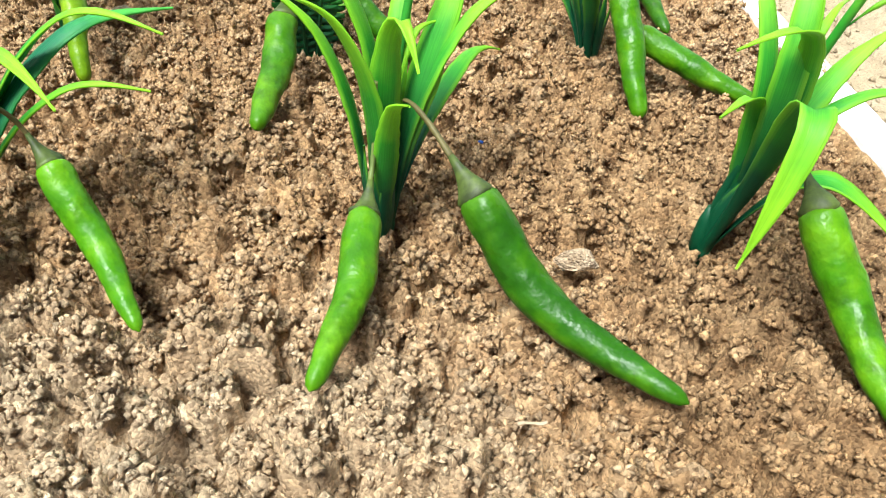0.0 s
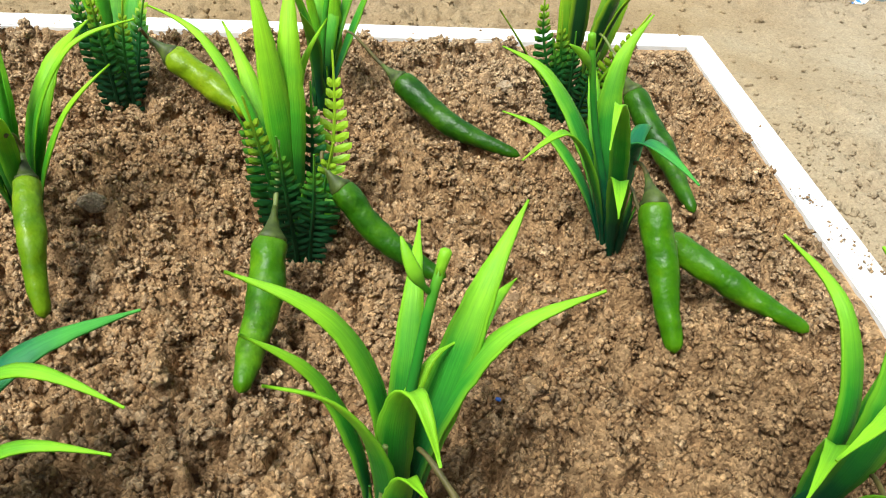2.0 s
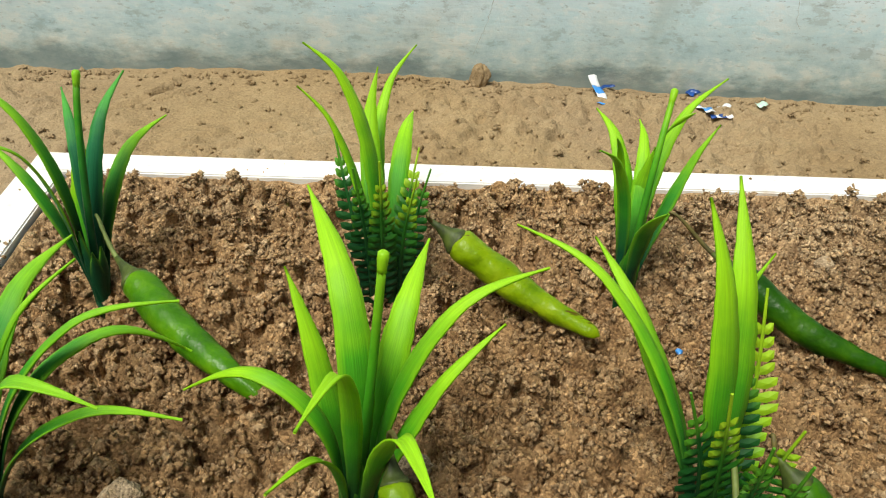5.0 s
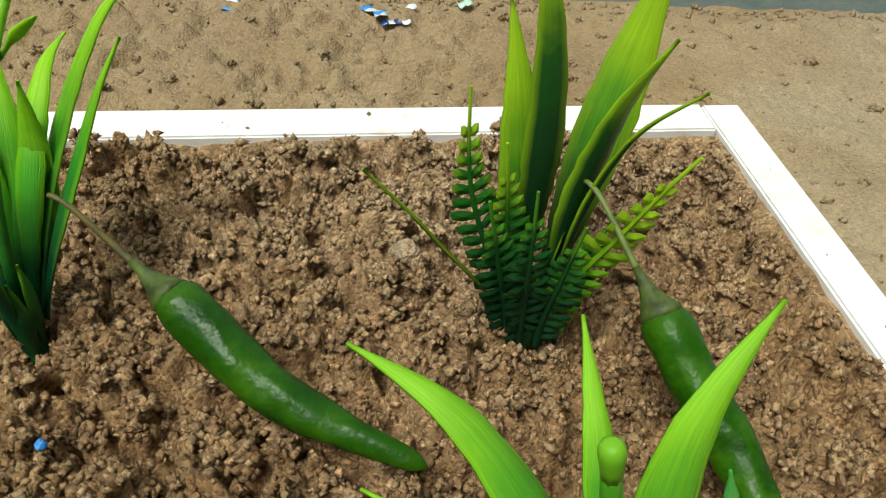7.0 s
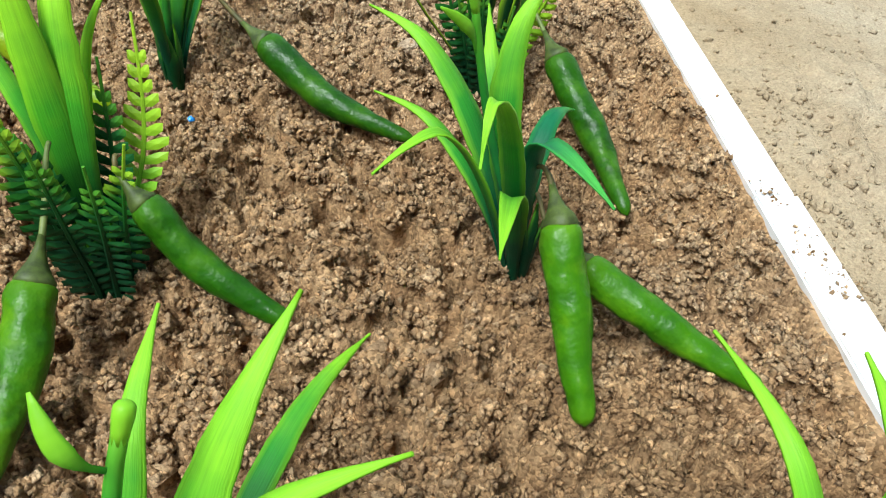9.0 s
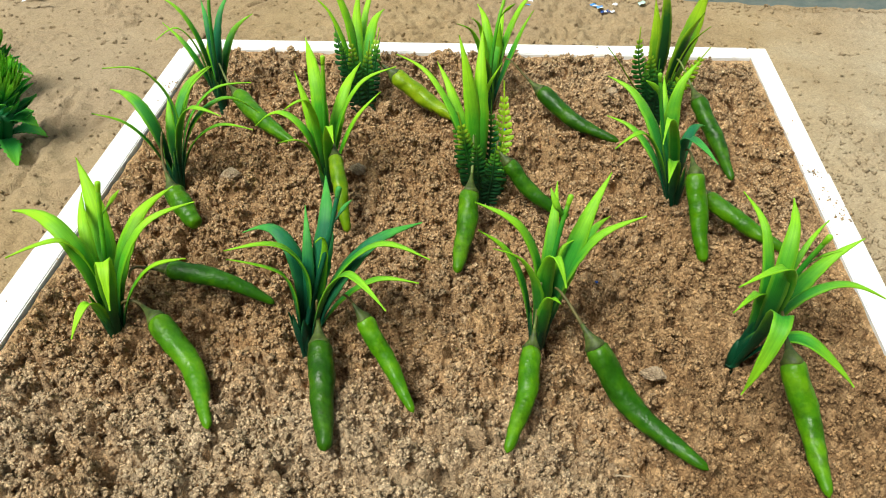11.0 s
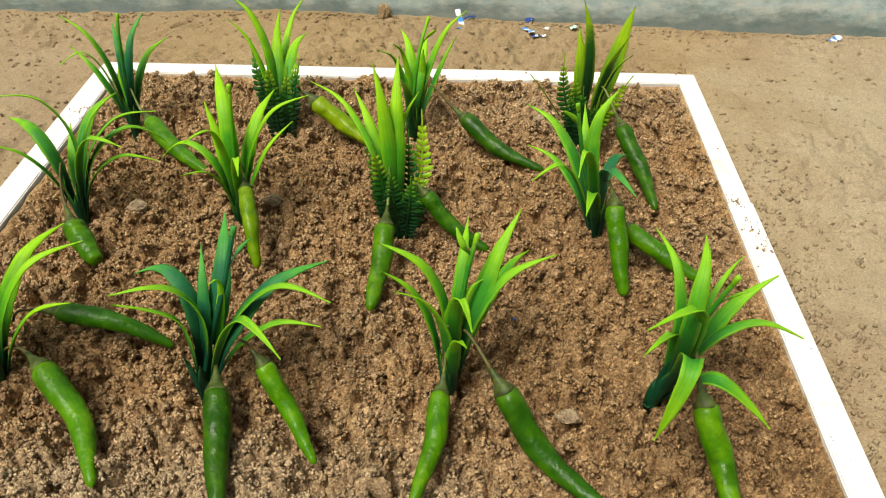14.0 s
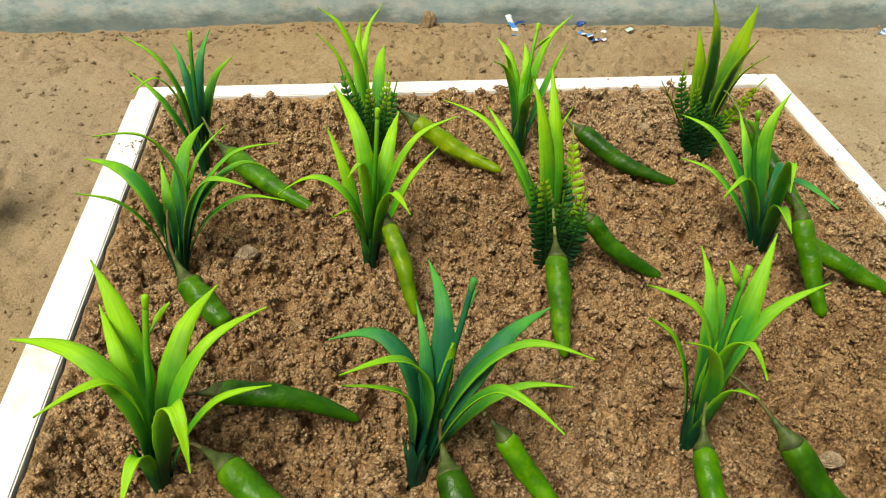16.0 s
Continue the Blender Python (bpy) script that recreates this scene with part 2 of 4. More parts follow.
def grit_material(name, low, high):
    m, nt, p = material(name)
    co = object_coords(nt)
    n = noise_tex(nt, 160, 5, 0.7, co)
    tone, height = grains(nt, co, 900, ((0.0, (0.6, 0.58, 0.56)), (0.5, (0.95, 0.95, 0.95)), (1.0, (1.35, 1.35, 1.32))))
    nt.links.new(mix(nt, 0.8, ramp(nt, n.outputs[0], (0.35, low), (0.65, high)), tone, "MULTIPLY"), p.inputs["Base Color"])
    p.inputs["Roughness"].default_value = 0.95
    bump(nt, p, blended_height(nt, height, n.outputs[0], -0.5), 0.9, 0.0018)
    return m


def plain_material(name, color, rough=0.5, spread=0.12, gloss=0.5):
    m, nt, p = material(name)
    n = noise_tex(nt, 40, 4, 0.6, object_coords(nt))
    lo = tuple(c * (1 - spread) for c in color)
    hi = tuple(min(1, c * (1 + spread)) for c in color)
    nt.links.new(ramp(nt, n.outputs[0], (0.35, lo), (0.65, hi)), p.inputs["Base Color"])
    p.inputs["Roughness"].default_value = rough
    p.inputs["Specular IOR Level"].default_value = gloss
    return m


SOIL, SAND, WALL, FOAM = soil_material(), sand_material(), wall_material(), foam_material()
CHILLI_DARK = chilli_material("dark_green_chilli_skin", (0.009, 0.054, 0.0006), (0.021, 0.092, 0.0012), (0.058, 0.165, 0.0025))
CHILLI_MID = chilli_material("green_chilli_skin", (0.025, 0.110, 0.0006), (0.054, 0.182, 0.001), (0.125, 0.290, 0.003))
CHILLI_PALE = chilli_material("yellow_green_chilli_skin", (0.06, 0.155, 0.001), (0.12, 0.235, 0.002), (0.22, 0.345, 0.006))
CHILLI_SCARRED = chilli_material("scarred_yellow_green_chilli_skin", (0.11, 0.22, 0.001), (0.20, 0.33, 0.002), (0.32, 0.44, 0.008), True)
STALK = stalk_material("brown_green_stalk", (0.060, 0.054, 0.012), (0.135, 0.110, 0.028))
STALK_PALE = stalk_material("pale_green_stalk", (0.10, 0.14, 0.03), (0.17, 0.22, 0.05))
CALYX = stalk_material("dried_calyx", (0.026, 0.040, 0.006), (0.080, 0.118, 0.014))
LEAF = leaf_material("lime_tipped_leaf", (0.005, 0.075, 0.028), (0.052, 0.33, 0.020), (0.31, 0.68, 0.016), 0.38, 0.84, 0.6)
LEAF_LIME = leaf_material("lime_leaf", (0.006, 0.08, 0.018), (0.090, 0.42, 0.013), (0.37, 0.74, 0.012), 0.30, 0.74, 0.5)
LEAF_BLUE = leaf_material("blue_green_leaf", (0.005, 0.070, 0.034), (0.016, 0.180, 0.068), (0.10, 0.45, 0.06), 0.35, 1.05, 0.35)
LEAF_DARK = leaf_material("dark_leaf_with_yellow_rim", (0.008, 0.05, 0.012), (0.02, 0.12, 0.012), (0.30, 0.52, 0.01), 0.5, 1.0, 0.9)
LEAF_EDGED = leaf_material("lime_leaf_with_dark_heart", (0.008, 0.060, 0.014), (0.10, 0.32, 0.012), (0.38, 0.62, 0.012), 0.38, 0.80, 0.7)
FERN_DARK = leaf_material("dark_fern_frond", (0.008, 0.058, 0.018), (0.020, 0.130, 0.020), (0.10, 0.32, 0.02), 0.45, 1.05, 0.0)
FERN_LIME = leaf_material("lime_fern_frond", (0.02, 0.16, 0.012), (0.16, 0.44, 0.012), (0.42, 0.66, 0.02), 0.05, 0.7, 0.0)
FERN = leaf_material("fern_frond_green", (0.008, 0.05, 0.016), (0.03, 0.17, 0.012), (0.34, 0.56, 0.02), 0.4, 1.0, 0.0)
SUCCULENT = leaf_material("succulent_green", (0.012, 0.20, 0.045), (0.045, 0.40, 0.045), (0.20, 0.66, 0.04), 0.28, 0.9, 0.35)
SUCCULENT_TUFT = leaf_material("lime_needles", (0.05, 0.40, 0.04), (0.13, 0.60, 0.03), (0.30, 0.78, 0.04), 0.3, 0.85)
TUB_BLUE = plain_material("glossy_blue_plastic", (0.0005, 0.20, 0.72), 0.5, 0.06, 0.18)
YELLOW = plain_material("yellow_plastic", (0.75, 0.55, 0.01), 0.35)
ORANGE = plain_material("orange_plastic", (0.80, 0.36, 0.01), 0.35)
RED = plain_material("red_plastic", (0.72, 0.045, 0.01), 0.35)
PALE_PLASTIC = plain_material("pale_plastic", (0.6, 0.62, 0.6), 0.4)
WRAPPER_BLUE = plain_material("blue_wrapper_film", (0.05, 0.27, 0.72), 0.3, 0.3)
WRAPPER_NAVY = plain_material("dark_blue_wrapper_film", (0.015, 0.07, 0.30), 0.3, 0.4)
MINT = plain_material("pale_mint_film", (0.50, 0.70, 0.60), 0.4, 0.15)
WRAPPER_WHITE = plain_material("white_wrapper_film", (0.72, 0.74, 0.76), 0.35, 0.1)
PEBBLE = grit_material("dusty_pebble", (0.28, 0.198, 0.115), (0.46, 0.355, 0.235))
CRACK = plain_material("dark_crack", (0.36, 0.41, 0.40), 0.95, 0.3)
STRAW = plain_material("dry_straw", (0.42, 0.32, 0.2), 0.8, 0.25)


# ---- helpers of form ----
def mesh_object(name, verts, faces, mat, parent=None, label="", smooth=True, floats=None):
    me = bpy.data.meshes.new(name)
    me.from_pydata([tuple(map(float, v)) for v in verts], [], faces)
    for key, values in (floats or {}).items():
        me.attributes.new(key, "FLOAT", "POINT").data.foreach_set("value", np.asarray(values, np.float32))
    me.materials.append(mat)
    if smooth:
        me.polygons.foreach_set("use_smooth", np.ones(len(me.polygons), bool))
    me.update()
    ob = new(name, me)
    if parent is not None:
        ob.parent = parent
    if label:
        tagged(ob, label)
    return ob


def thing(name, place, label, category, group="", kind=""):
    e = new(name)
    e.empty_display_size = 0.01
    e.location = place
    return tagged(e, label, category, group, kind)


def bezier(points, count):
    s = np.linspace(0, 1, count)[:, None]
    a, b, c, d = (np.asarray(p, float) for p in points)
    return a * (1 - s) ** 3 + 3 * b * s * (1 - s) ** 2 + 3 * c * s**2 * (1 - s) + d * s**3


def frames_along(line, side=(1, 0, 0)):
    tangent = np.gradient(line, axis=0)
    tangent /= np.linalg.norm(tangent, axis=1)[:, None] + 1e-9
    u = np.asarray(side, float)
    us = []
    for t in tangent:
        u = u - t * (u @ t)
        u /= np.linalg.norm(u) + 1e-9
        us.append(u.copy())
    us = np.array(us)
    return tangent, us, np.cross(tangent, us)


def tube(line, radii, around, rough=0.0, rng=None, squash=1.0):
    """Verts and faces of a closed tube."""
    _, u, v = frames_along(line, (0.83, 0.31, 0.46))
    ang = np.linspace(0, 2 * np.pi, around, endpoint=False)
    ring = u[:, None] * np.cos(ang)[None, :, None] + v[:, None] * np.sin(ang)[None, :, None] * squash
    r = np.asarray(radii)[:, None, None] * np.ones((1, around, 1))
    if rough:
        k = rng.uniform(0, 6.28, 6)
        i = np.arange(len(line))[:, None]
        wave = np.sin(ang * 2 + i * 0.35 + k[0]) + np.sin(ang * 3 - i * 0.5 + k[1]) + 0.7 * np.sin(ang + i * 0.9 + k[2]) + 0.6 * np.sin(ang * 4 + i * 1.3 + k[3])
        r = r * (1 + rough * wave)[:, :, None]
    verts = (line[:, None] + ring * r).reshape(-1, 3)
    n = len(line)
    faces = [(i * around + j, i * around + (j + 1) % around, (i + 1) * around + (j + 1) % around, (i + 1) * around + j) for i in range(n - 1) for j in range(around)]
    faces += [tuple(range(around - 1, -1, -1)), tuple((n - 1) * around + j for j in range(around))]
    return verts, faces


def box(lo, hi, bevel=0.0015):
    bm = bmesh.new()
    bmesh.ops.create_cube(bm, size=1)
    lo, hi = Vector(lo), Vector(hi)
    for v in bm.verts:
        v.co = Vector((lo[i] + (v.co[i] + 0.5) * (hi[i] - lo[i]) for i in range(3)))
    if bevel:
        bmesh.ops.bevel(bm, geom=bm.edges[:], offset=bevel, segments=2, affect="EDGES")
    return bm


def part(name, bm, mat, parent=None, label="", smooth=False):
    me = bpy.data.meshes.new(name)
    bm.to_mesh(me)
    bm.free()
    me.materials.append(mat)
    if smooth:
        me.polygons.foreach_set("use_smooth", np.ones(len(me.polygons), bool))
    ob = new(name, me)
    if parent is not None:
        ob.parent = parent
    if label:
        tagged(ob, label)
    return ob


# ---- relief ----
def hashed(i, j, k):
    """Repeatable random numbers in 0..1 for grid cells."""
    h = (i.astype(np.int64) * 374761393 + j.astype(np.int64) * 668265263 + k * 974711) & 0x7FFFFFFF
    h = ((h ^ (h >> 13)) * 1274126177) & 0x7FFFFFFF
    return ((h ^ (h >> 16)) & 0xFFFFF) / 0xFFFFF


def lumps(x, y, size, seed, fill=0.75):
    """Rounded lumps of about that size: the height of the tallest dome over each place, 0..1."""
    gx, gy = x / size, y / size
    ix, iy = np.floor(gx), np.floor(gy)
    best = np.zeros_like(x)
    for dx in (-1, 0, 1):
        for dy in (-1, 0, 1):
            cx, cy = ix + dx, iy + dy
            px, py = cx + hashed(cx, cy, seed), cy + hashed(cx, cy, seed + 1)
            r = 0.45 + 0.5 * hashed(cx, cy, seed + 2)
            q = 1 - ((gx - px) ** 2 + (gy - py) ** 2) / r**2
            there = hashed(cx, cy, seed + 3) < fill
            best = np.maximum(best, np.where(there & (q > 0), np.sqrt(np.maximum(q, 0)) * (0.4 + 0.6 * hashed(cx, cy, seed + 4)), 0))
    return best


def smooth_noise(x, y, size, seed):
    gx, gy = x / size, y / size
    ix, iy = np.floor(gx), np.floor(gy)
    fx, fy = gx - ix, gy - iy
    fx, fy = fx * fx * (3 - 2 * fx), fy * fy * (3 - 2 * fy)
    v = lambda a, b: hashed(ix + a, iy + b, seed)
    return (v(0, 0) * (1 - fx) + v(1, 0) * fx) * (1 - fy) + (v(0, 1) * (1 - fx) + v(1, 1) * fx) * fy - 0.5


def warp(x, y, size, seed, amount):
    return x + amount * smooth_noise(x, y, size, seed) * 2, y + amount * smooth_noise(x, y, size, seed + 7) * 2


HALF_W, BACK, FRONT, STRIP = 0.3665, 0.339, -0.357, 0.026
GROUND_Z = -0.014


def furrow(x, y):
    """A narrow groove drawn through the soil with a stick, 0..1."""
    return np.exp(-(((x - 0.177) / 0.0032) ** 2)) * np.clip((y + 0.035) / 0.02, 0, 1) * np.clip((0.09 - y) / 0.02, 0, 1)


def soil_height(x, y):
    """Clods of several sizes heaped on one another, with gaps left open between them."""
    wx, wy = warp(x, y, 0.014, 3, 0.0040)
    wx, wy = warp(wx, wy, 0.0034, 9, 0.0014)
    h = 0.008 * smooth_noise(x, y, 0.11, 11) + 0.006 * smooth_noise(x, y, 0.04, 12)
    h = h + 0.0170 * lumps(wx, wy, 0.0160, 21, 0.56) ** 0.6 + 0.0125 * lumps(wx, wy, 0.0084, 31, 0.66) ** 0.45
    h = h + 0.0072 * lumps(wx, wy, 0.0046, 41, 0.72) ** 0.5 + 0.0014 * lumps(wx, wy, 0.0026, 45, 0.8) ** 0.7
    pits = np.clip(smooth_noise(wx, wy, 0.009, 51) - 0.17, 0, 1)
    edge = np.minimum(HALF_W - STRIP - np.abs(x), np.minimum(BACK - STRIP - y + 0.012, y - FRONT - STRIP))
    h = h - 0.013 * furrow(wx, y)
    h = h - 0.0295 - 0.016 * pits
    h = h + 0.005 * np.clip(1 - edge / 0.04, 0, 1) + 0.008 * np.clip(1 - (BACK - STRIP - y) / 0.04, 0, 1)
    brim = 0.0005 + 0.5 * np.clip(edge, 0, 1)
    h = np.where(h > brim, brim + (h - brim) * 0.22, h)
    beside = np.clip(1 - np.minimum(HALF_W - STRIP - np.abs(x), np.minimum(BACK - STRIP - y, y - FRONT - STRIP)) / 0.010, 0, 1)
    return h * (1 - beside) + beside * (-0.0012 + 0.003 * smooth_noise(x, y, 0.012, 52))


def grid_mesh(name, xs, ys, height, mat, floats=None):
    gx, gy = np.meshgrid(xs, ys)
    z = height(gx, gy)
    n, m = len(xs), len(ys)
    verts = np.stack([gx, gy, z], -1).reshape(-1, 3)
    i = (np.arange(m - 1)[:, None] * n + np.arange(n - 1)[None]).ravel()
    quads = np.stack([i, i + 1, i + n + 1, i + n], 1)
    me = bpy.data.meshes.new(name)
    me.vertices.add(len(verts))
    me.vertices.foreach_set("co", verts.astype(np.float32).ravel())
    me.loops.add(quads.size)
    me.loops.foreach_set("vertex_index", quads.astype(np.int32).ravel())
    me.polygons.add(len(quads))
    me.polygons.foreach_set("loop_start", np.arange(0, quads.size, 4, dtype=np.int32))
    me.polygons.foreach_set("use_smooth", np.ones(len(quads), bool))
    me.update(calc_edges=True)
    for key, f in (floats or {}).items():
        me.attributes.new(key, "FLOAT", "POINT").data.foreach_set("value", f(gx, gy).astype(np.float32).ravel())
    me.materials.append(mat)
    return new(name, me)


# ---- ground and wall ----
def dense_then_far(lo, hi, step, far_lo, far_hi):
    mid = np.arange(lo, hi + step / 2, step)
    grow = np.cumsum(step * 1.35 ** np.arange(1, 60))
    left = lo - grow[grow < lo - far_lo][::-1]
    right = hi + grow[grow < far_hi - hi]
    return np.concatenate([left, mid, right])


def ground_height(x, y):
    near = np.clip((1.25 - np.maximum(np.abs(x), np.abs(y))) / 0.35, 0, 1)
    wx, wy = warp(x, y, 0.02, 5, 0.006)
    h = 0.012 * smooth_noise(x, y, 0.3, 61) + 0.007 * smooth_noise(x, y, 0.09, 62) + 0.004 * smooth_noise(wx, wy, 0.03, 63)
    rough = np.clip(smooth_noise(x, y, 0.16, 64) * 2.5 + 0.55, 0.15, 1) + 0.7 * np.clip((y - 0.34) / 0.04, 0, 1) * np.clip((x + 0.15) / 0.15, 0, 1) * np.clip((0.34 - x) / 0.1, 0, 1)
    h = h + rough * (0.0050 * lumps(wx, wy, 0.014, 71, 0.4) ** 0.7 + 0.0040 * lumps(wx, wy, 0.0075, 72, 0.5) ** 0.7 + 0.004 * smooth_noise(wx, wy, 0.006, 77)) + 0.0018 * lumps(wx, wy, 0.010, 75, 0.4)
    for ax, ay, bx, by in ((-0.29, 0.515, -0.312, 0.468), (-0.312, 0.468, -0.36, 0.43), (0.42, 0.06, 0.60, 0.045), (0.40, 0.11, 0.52, 0.10), (-0.45, 0.02, -0.47, 0.20)):
        k = np.clip(((x - ax) * (bx - ax) + (y - ay) * (by - ay)) / ((bx - ax) ** 2 + (by - ay) ** 2), 0, 1)
        off = np.hypot(wx - ax - k * (bx - ax), wy - ay - k * (by - ay))
        h = h - 0.007 * np.exp(-((off / 0.005) ** 2)) + 0.003 * np.exp(-(((off - 0.011) / 0.006) ** 2))
    bank = np.clip((y + 0.02 * x - 0.471) / 0.05, 0, 1)
    foot = np.interp(x, (-0.87, -0.56, -0.40, -0.28, -0.15, 0.0, 0.10, 0.22, 0.36, 0.46, 0.60), (-0.006, -0.003, -0.001, 0.007, 0.010, 0.007, 0.003, 0.002, -0.001, -0.005, -0.006))
    h = h * (1 - bank) + bank * (foot + 0.003 * smooth_noise(wx, wy, 0.017, 73) + 0.003 * smooth_noise(wx, wy, 0.008, 76) + 0.003 * smooth_noise(x, y, 0.05, 74))
    under = ((np.abs(x) < HALF_W - 0.008) & (y < BACK - 0.008) & (y > FRONT + 0.008)) | (np.hypot(x + 0.634, y - 0.095) < 0.098)
    h = np.where(under, -0.03, h)
    return GROUND_Z + h * near


ground = grid_mesh("ground", dense_then_far(-1.0, 0.8, 0.0034, -60, 60), np.concatenate([dense_then_far(-0.6, 0.33, 0.0048, -60, 0.331), np.arange(0.334, 0.562, 0.0026), np.array((0.6, 1.0, 3.0, 9.0, 25.0, 60.0))]), ground_height, SAND)
tagged(ground, "bare packed sandy earth with scuffs and lumps", "ground", kind="structure")

WALL_Y, WALL_SLOPE = 0.521, -0.020
wall = thing("wall_back", (0, WALL_Y, GROUND_Z - 0.05), "long weathered pale grey-green limewashed masonry wall", "wall", kind="structure")


def plaster_depth(x, z):
    return -0.004 * smooth_noise(x, z, 0.12, 81) - 0.0012 * smooth_noise(x, z, 0.03, 82)


def wall_face():
    xs = np.concatenate([np.arange(-5, -1.2, 0.2), np.arange(-1.2, 1.3, 0.012), np.arange(1.4, 5.1, 0.2)])
    zs = np.concatenate([np.arange(0, 0.45, 0.008), np.arange(0.5, 2.3, 0.2)])
    gx, gz = np.meshgrid(xs, zs)
    y = plaster_depth(gx, gz)
    n, m = len(xs), len(zs)
    verts = np.stack([gx, y, gz], -1).reshape(-1, 3)
    faces = [(i * n + j, i * n + j + 1, (i + 1) * n + j + 1, (i + 1) * n + j) for i in range(m - 1) for j in range(n - 1)]
    return verts, faces


wall.rotation_euler = (0, 0, math.atan(WALL_SLOPE))
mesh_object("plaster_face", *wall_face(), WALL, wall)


def crack(points, seed):
    """A hairline crack in the plaster, from point to point."""
    rng = np.random.default_rng(seed)
    line = []
    for (ax, az), (bx, bz) in zip(points, points[1:]):
        for k in np.linspace(0, 1, 6)[:-1]:
            line.append((ax + (bx - ax) * k + rng.uniform(-0.0012, 0.0012), 0, az + (bz - az) * k - GROUND_Z + 0.05))
    line = np.array(line)
    line[:, 1] = plaster_depth(line[:, 0], line[:, 2])
    verts, faces = tube(line, rng.uniform(0.0001, 0.00032, len(line)), 5)
    return mesh_object("crack", verts, faces, CRACK, wall, "thin dark hairline crack in the plaster")


crack(((-0.018, 0.10), (-0.029, 0.065), (-0.031, 0.052), (-0.037, 0.034), (-0.043, 0.014)), 1)
crack(((0.244, 0.10), (0.247, 0.084), (0.251, 0.064), (0.256, 0.057)), 3)
part("masonry", box((-5, 0.012, 0), (5, 0.2, 2.2), 0.01), WALL, wall)

# ---- the bed ----
bed_frame = thing("bed_frame", (0, 0, GROUND_Z), "white foam strips laid as a rectangular garden border, dusted with soil", "border")
TOP = 0.017


def strip(lo, hi):
    return part("strip", box(lo, hi, 0.0011), FOAM, bed_frame)


strip((-HALF_W - 0.003, BACK - STRIP, -0.006), (HALF_W - STRIP, BACK, TOP))
strip((HALF_W - STRIP + 0.001, 0.0745, -0.006), (HALF_W - 0.003, BACK, TOP - 0.0006))
strip((HALF_W - STRIP, FRONT, -0.006), (HALF_W - 0.002, 0.0735, TOP))
strip((-HALF_W - 0.006, FRONT, -0.006), (-HALF_W + STRIP - 0.003, BACK - STRIP - 0.001, TOP))
strip((-HALF_W + STRIP - 0.002, FRONT, -0.006), (HALF_W - STRIP - 0.002, FRONT + STRIP, TOP))


def dryness(x, y):
    d = np.clip((-0.17 - y) / 0.1, 0, 1) * (0.8 - 0.7 * np.clip((x - 0.02) / 0.2, 0, 1)) + 0.08 * np.clip((0.33 - np.abs(x)) * -20 + 1, 0, 1)
    d = d + 0.25 * np.clip((y - 0.17) / 0.1, 0, 1)
    d = d * (0.75 + 0.9 * smooth_noise(x, y, 0.06, 91)) + 0.35 * np.clip(smooth_noise(x, y, 0.09, 92), 0, 1)
    # Falls below 0 towards the front right, where the soil turns darker.
    d = d - 0.38 * np.clip((x - 0.10) / 0.14, 0, 1) * np.clip((0.0 - y) / 0.12, 0, 1) * (0.8 + smooth_noise(x, y, 0.05, 93))
    return np.clip(d, -0.5, 0.85)


soil = grid_mesh("soil", np.arange(-HALF_W + STRIP - 0.001, HALF_W - STRIP + 0.002, 0.0012), np.arange(FRONT + STRIP - 0.001, BACK - STRIP + 0.002, 0.0012), soil_height, SOIL, {"dry": lambda x, y: dryness(x, y) - 0.05})
tagged(soil, "loose crumbly brown garden soil raked into a level bed", "soil", kind="stuff")


# ---- chillies ----
def through_three(a, b, c, start=None, tight=1.0, count=24):
    """A smooth line from a over b to c, evenly spaced; tight below 1 makes the bend at b a fold."""
    a, b, c = (np.asarray(p, float) for p in (a, b, c))
    p, q = np.linalg.norm(b - a), np.linalg.norm(c - b)
    turn = (b - a) / (p + 1e-9) + (c - b) / (q + 1e-9)
    turn /= np.linalg.norm(turn) + 1e-9
    start = b - a if start is None else np.asarray(start, float)
    start = start / (np.linalg.norm(start) + 1e-9)
    first = bezier((a, a + start * p * 0.36, b - turn * p * 0.36 * tight, b), 40)
    last = bezier((b, b + turn * q * 0.36 * tight, c - ((c - b) / (q + 1e-9) * 1.4 - turn * 0.4) * q * 0.33, c), 40)
    line = np.concatenate([first, last[1:]])
    run = np.concatenate([[0], np.cumsum(np.linalg.norm(np.diff(line, axis=0), axis=1))])
    even = np.linspace(0, run[-1], count)
    return np.stack([np.interp(even, run, line[:, k]) for k in range(3)], 1)


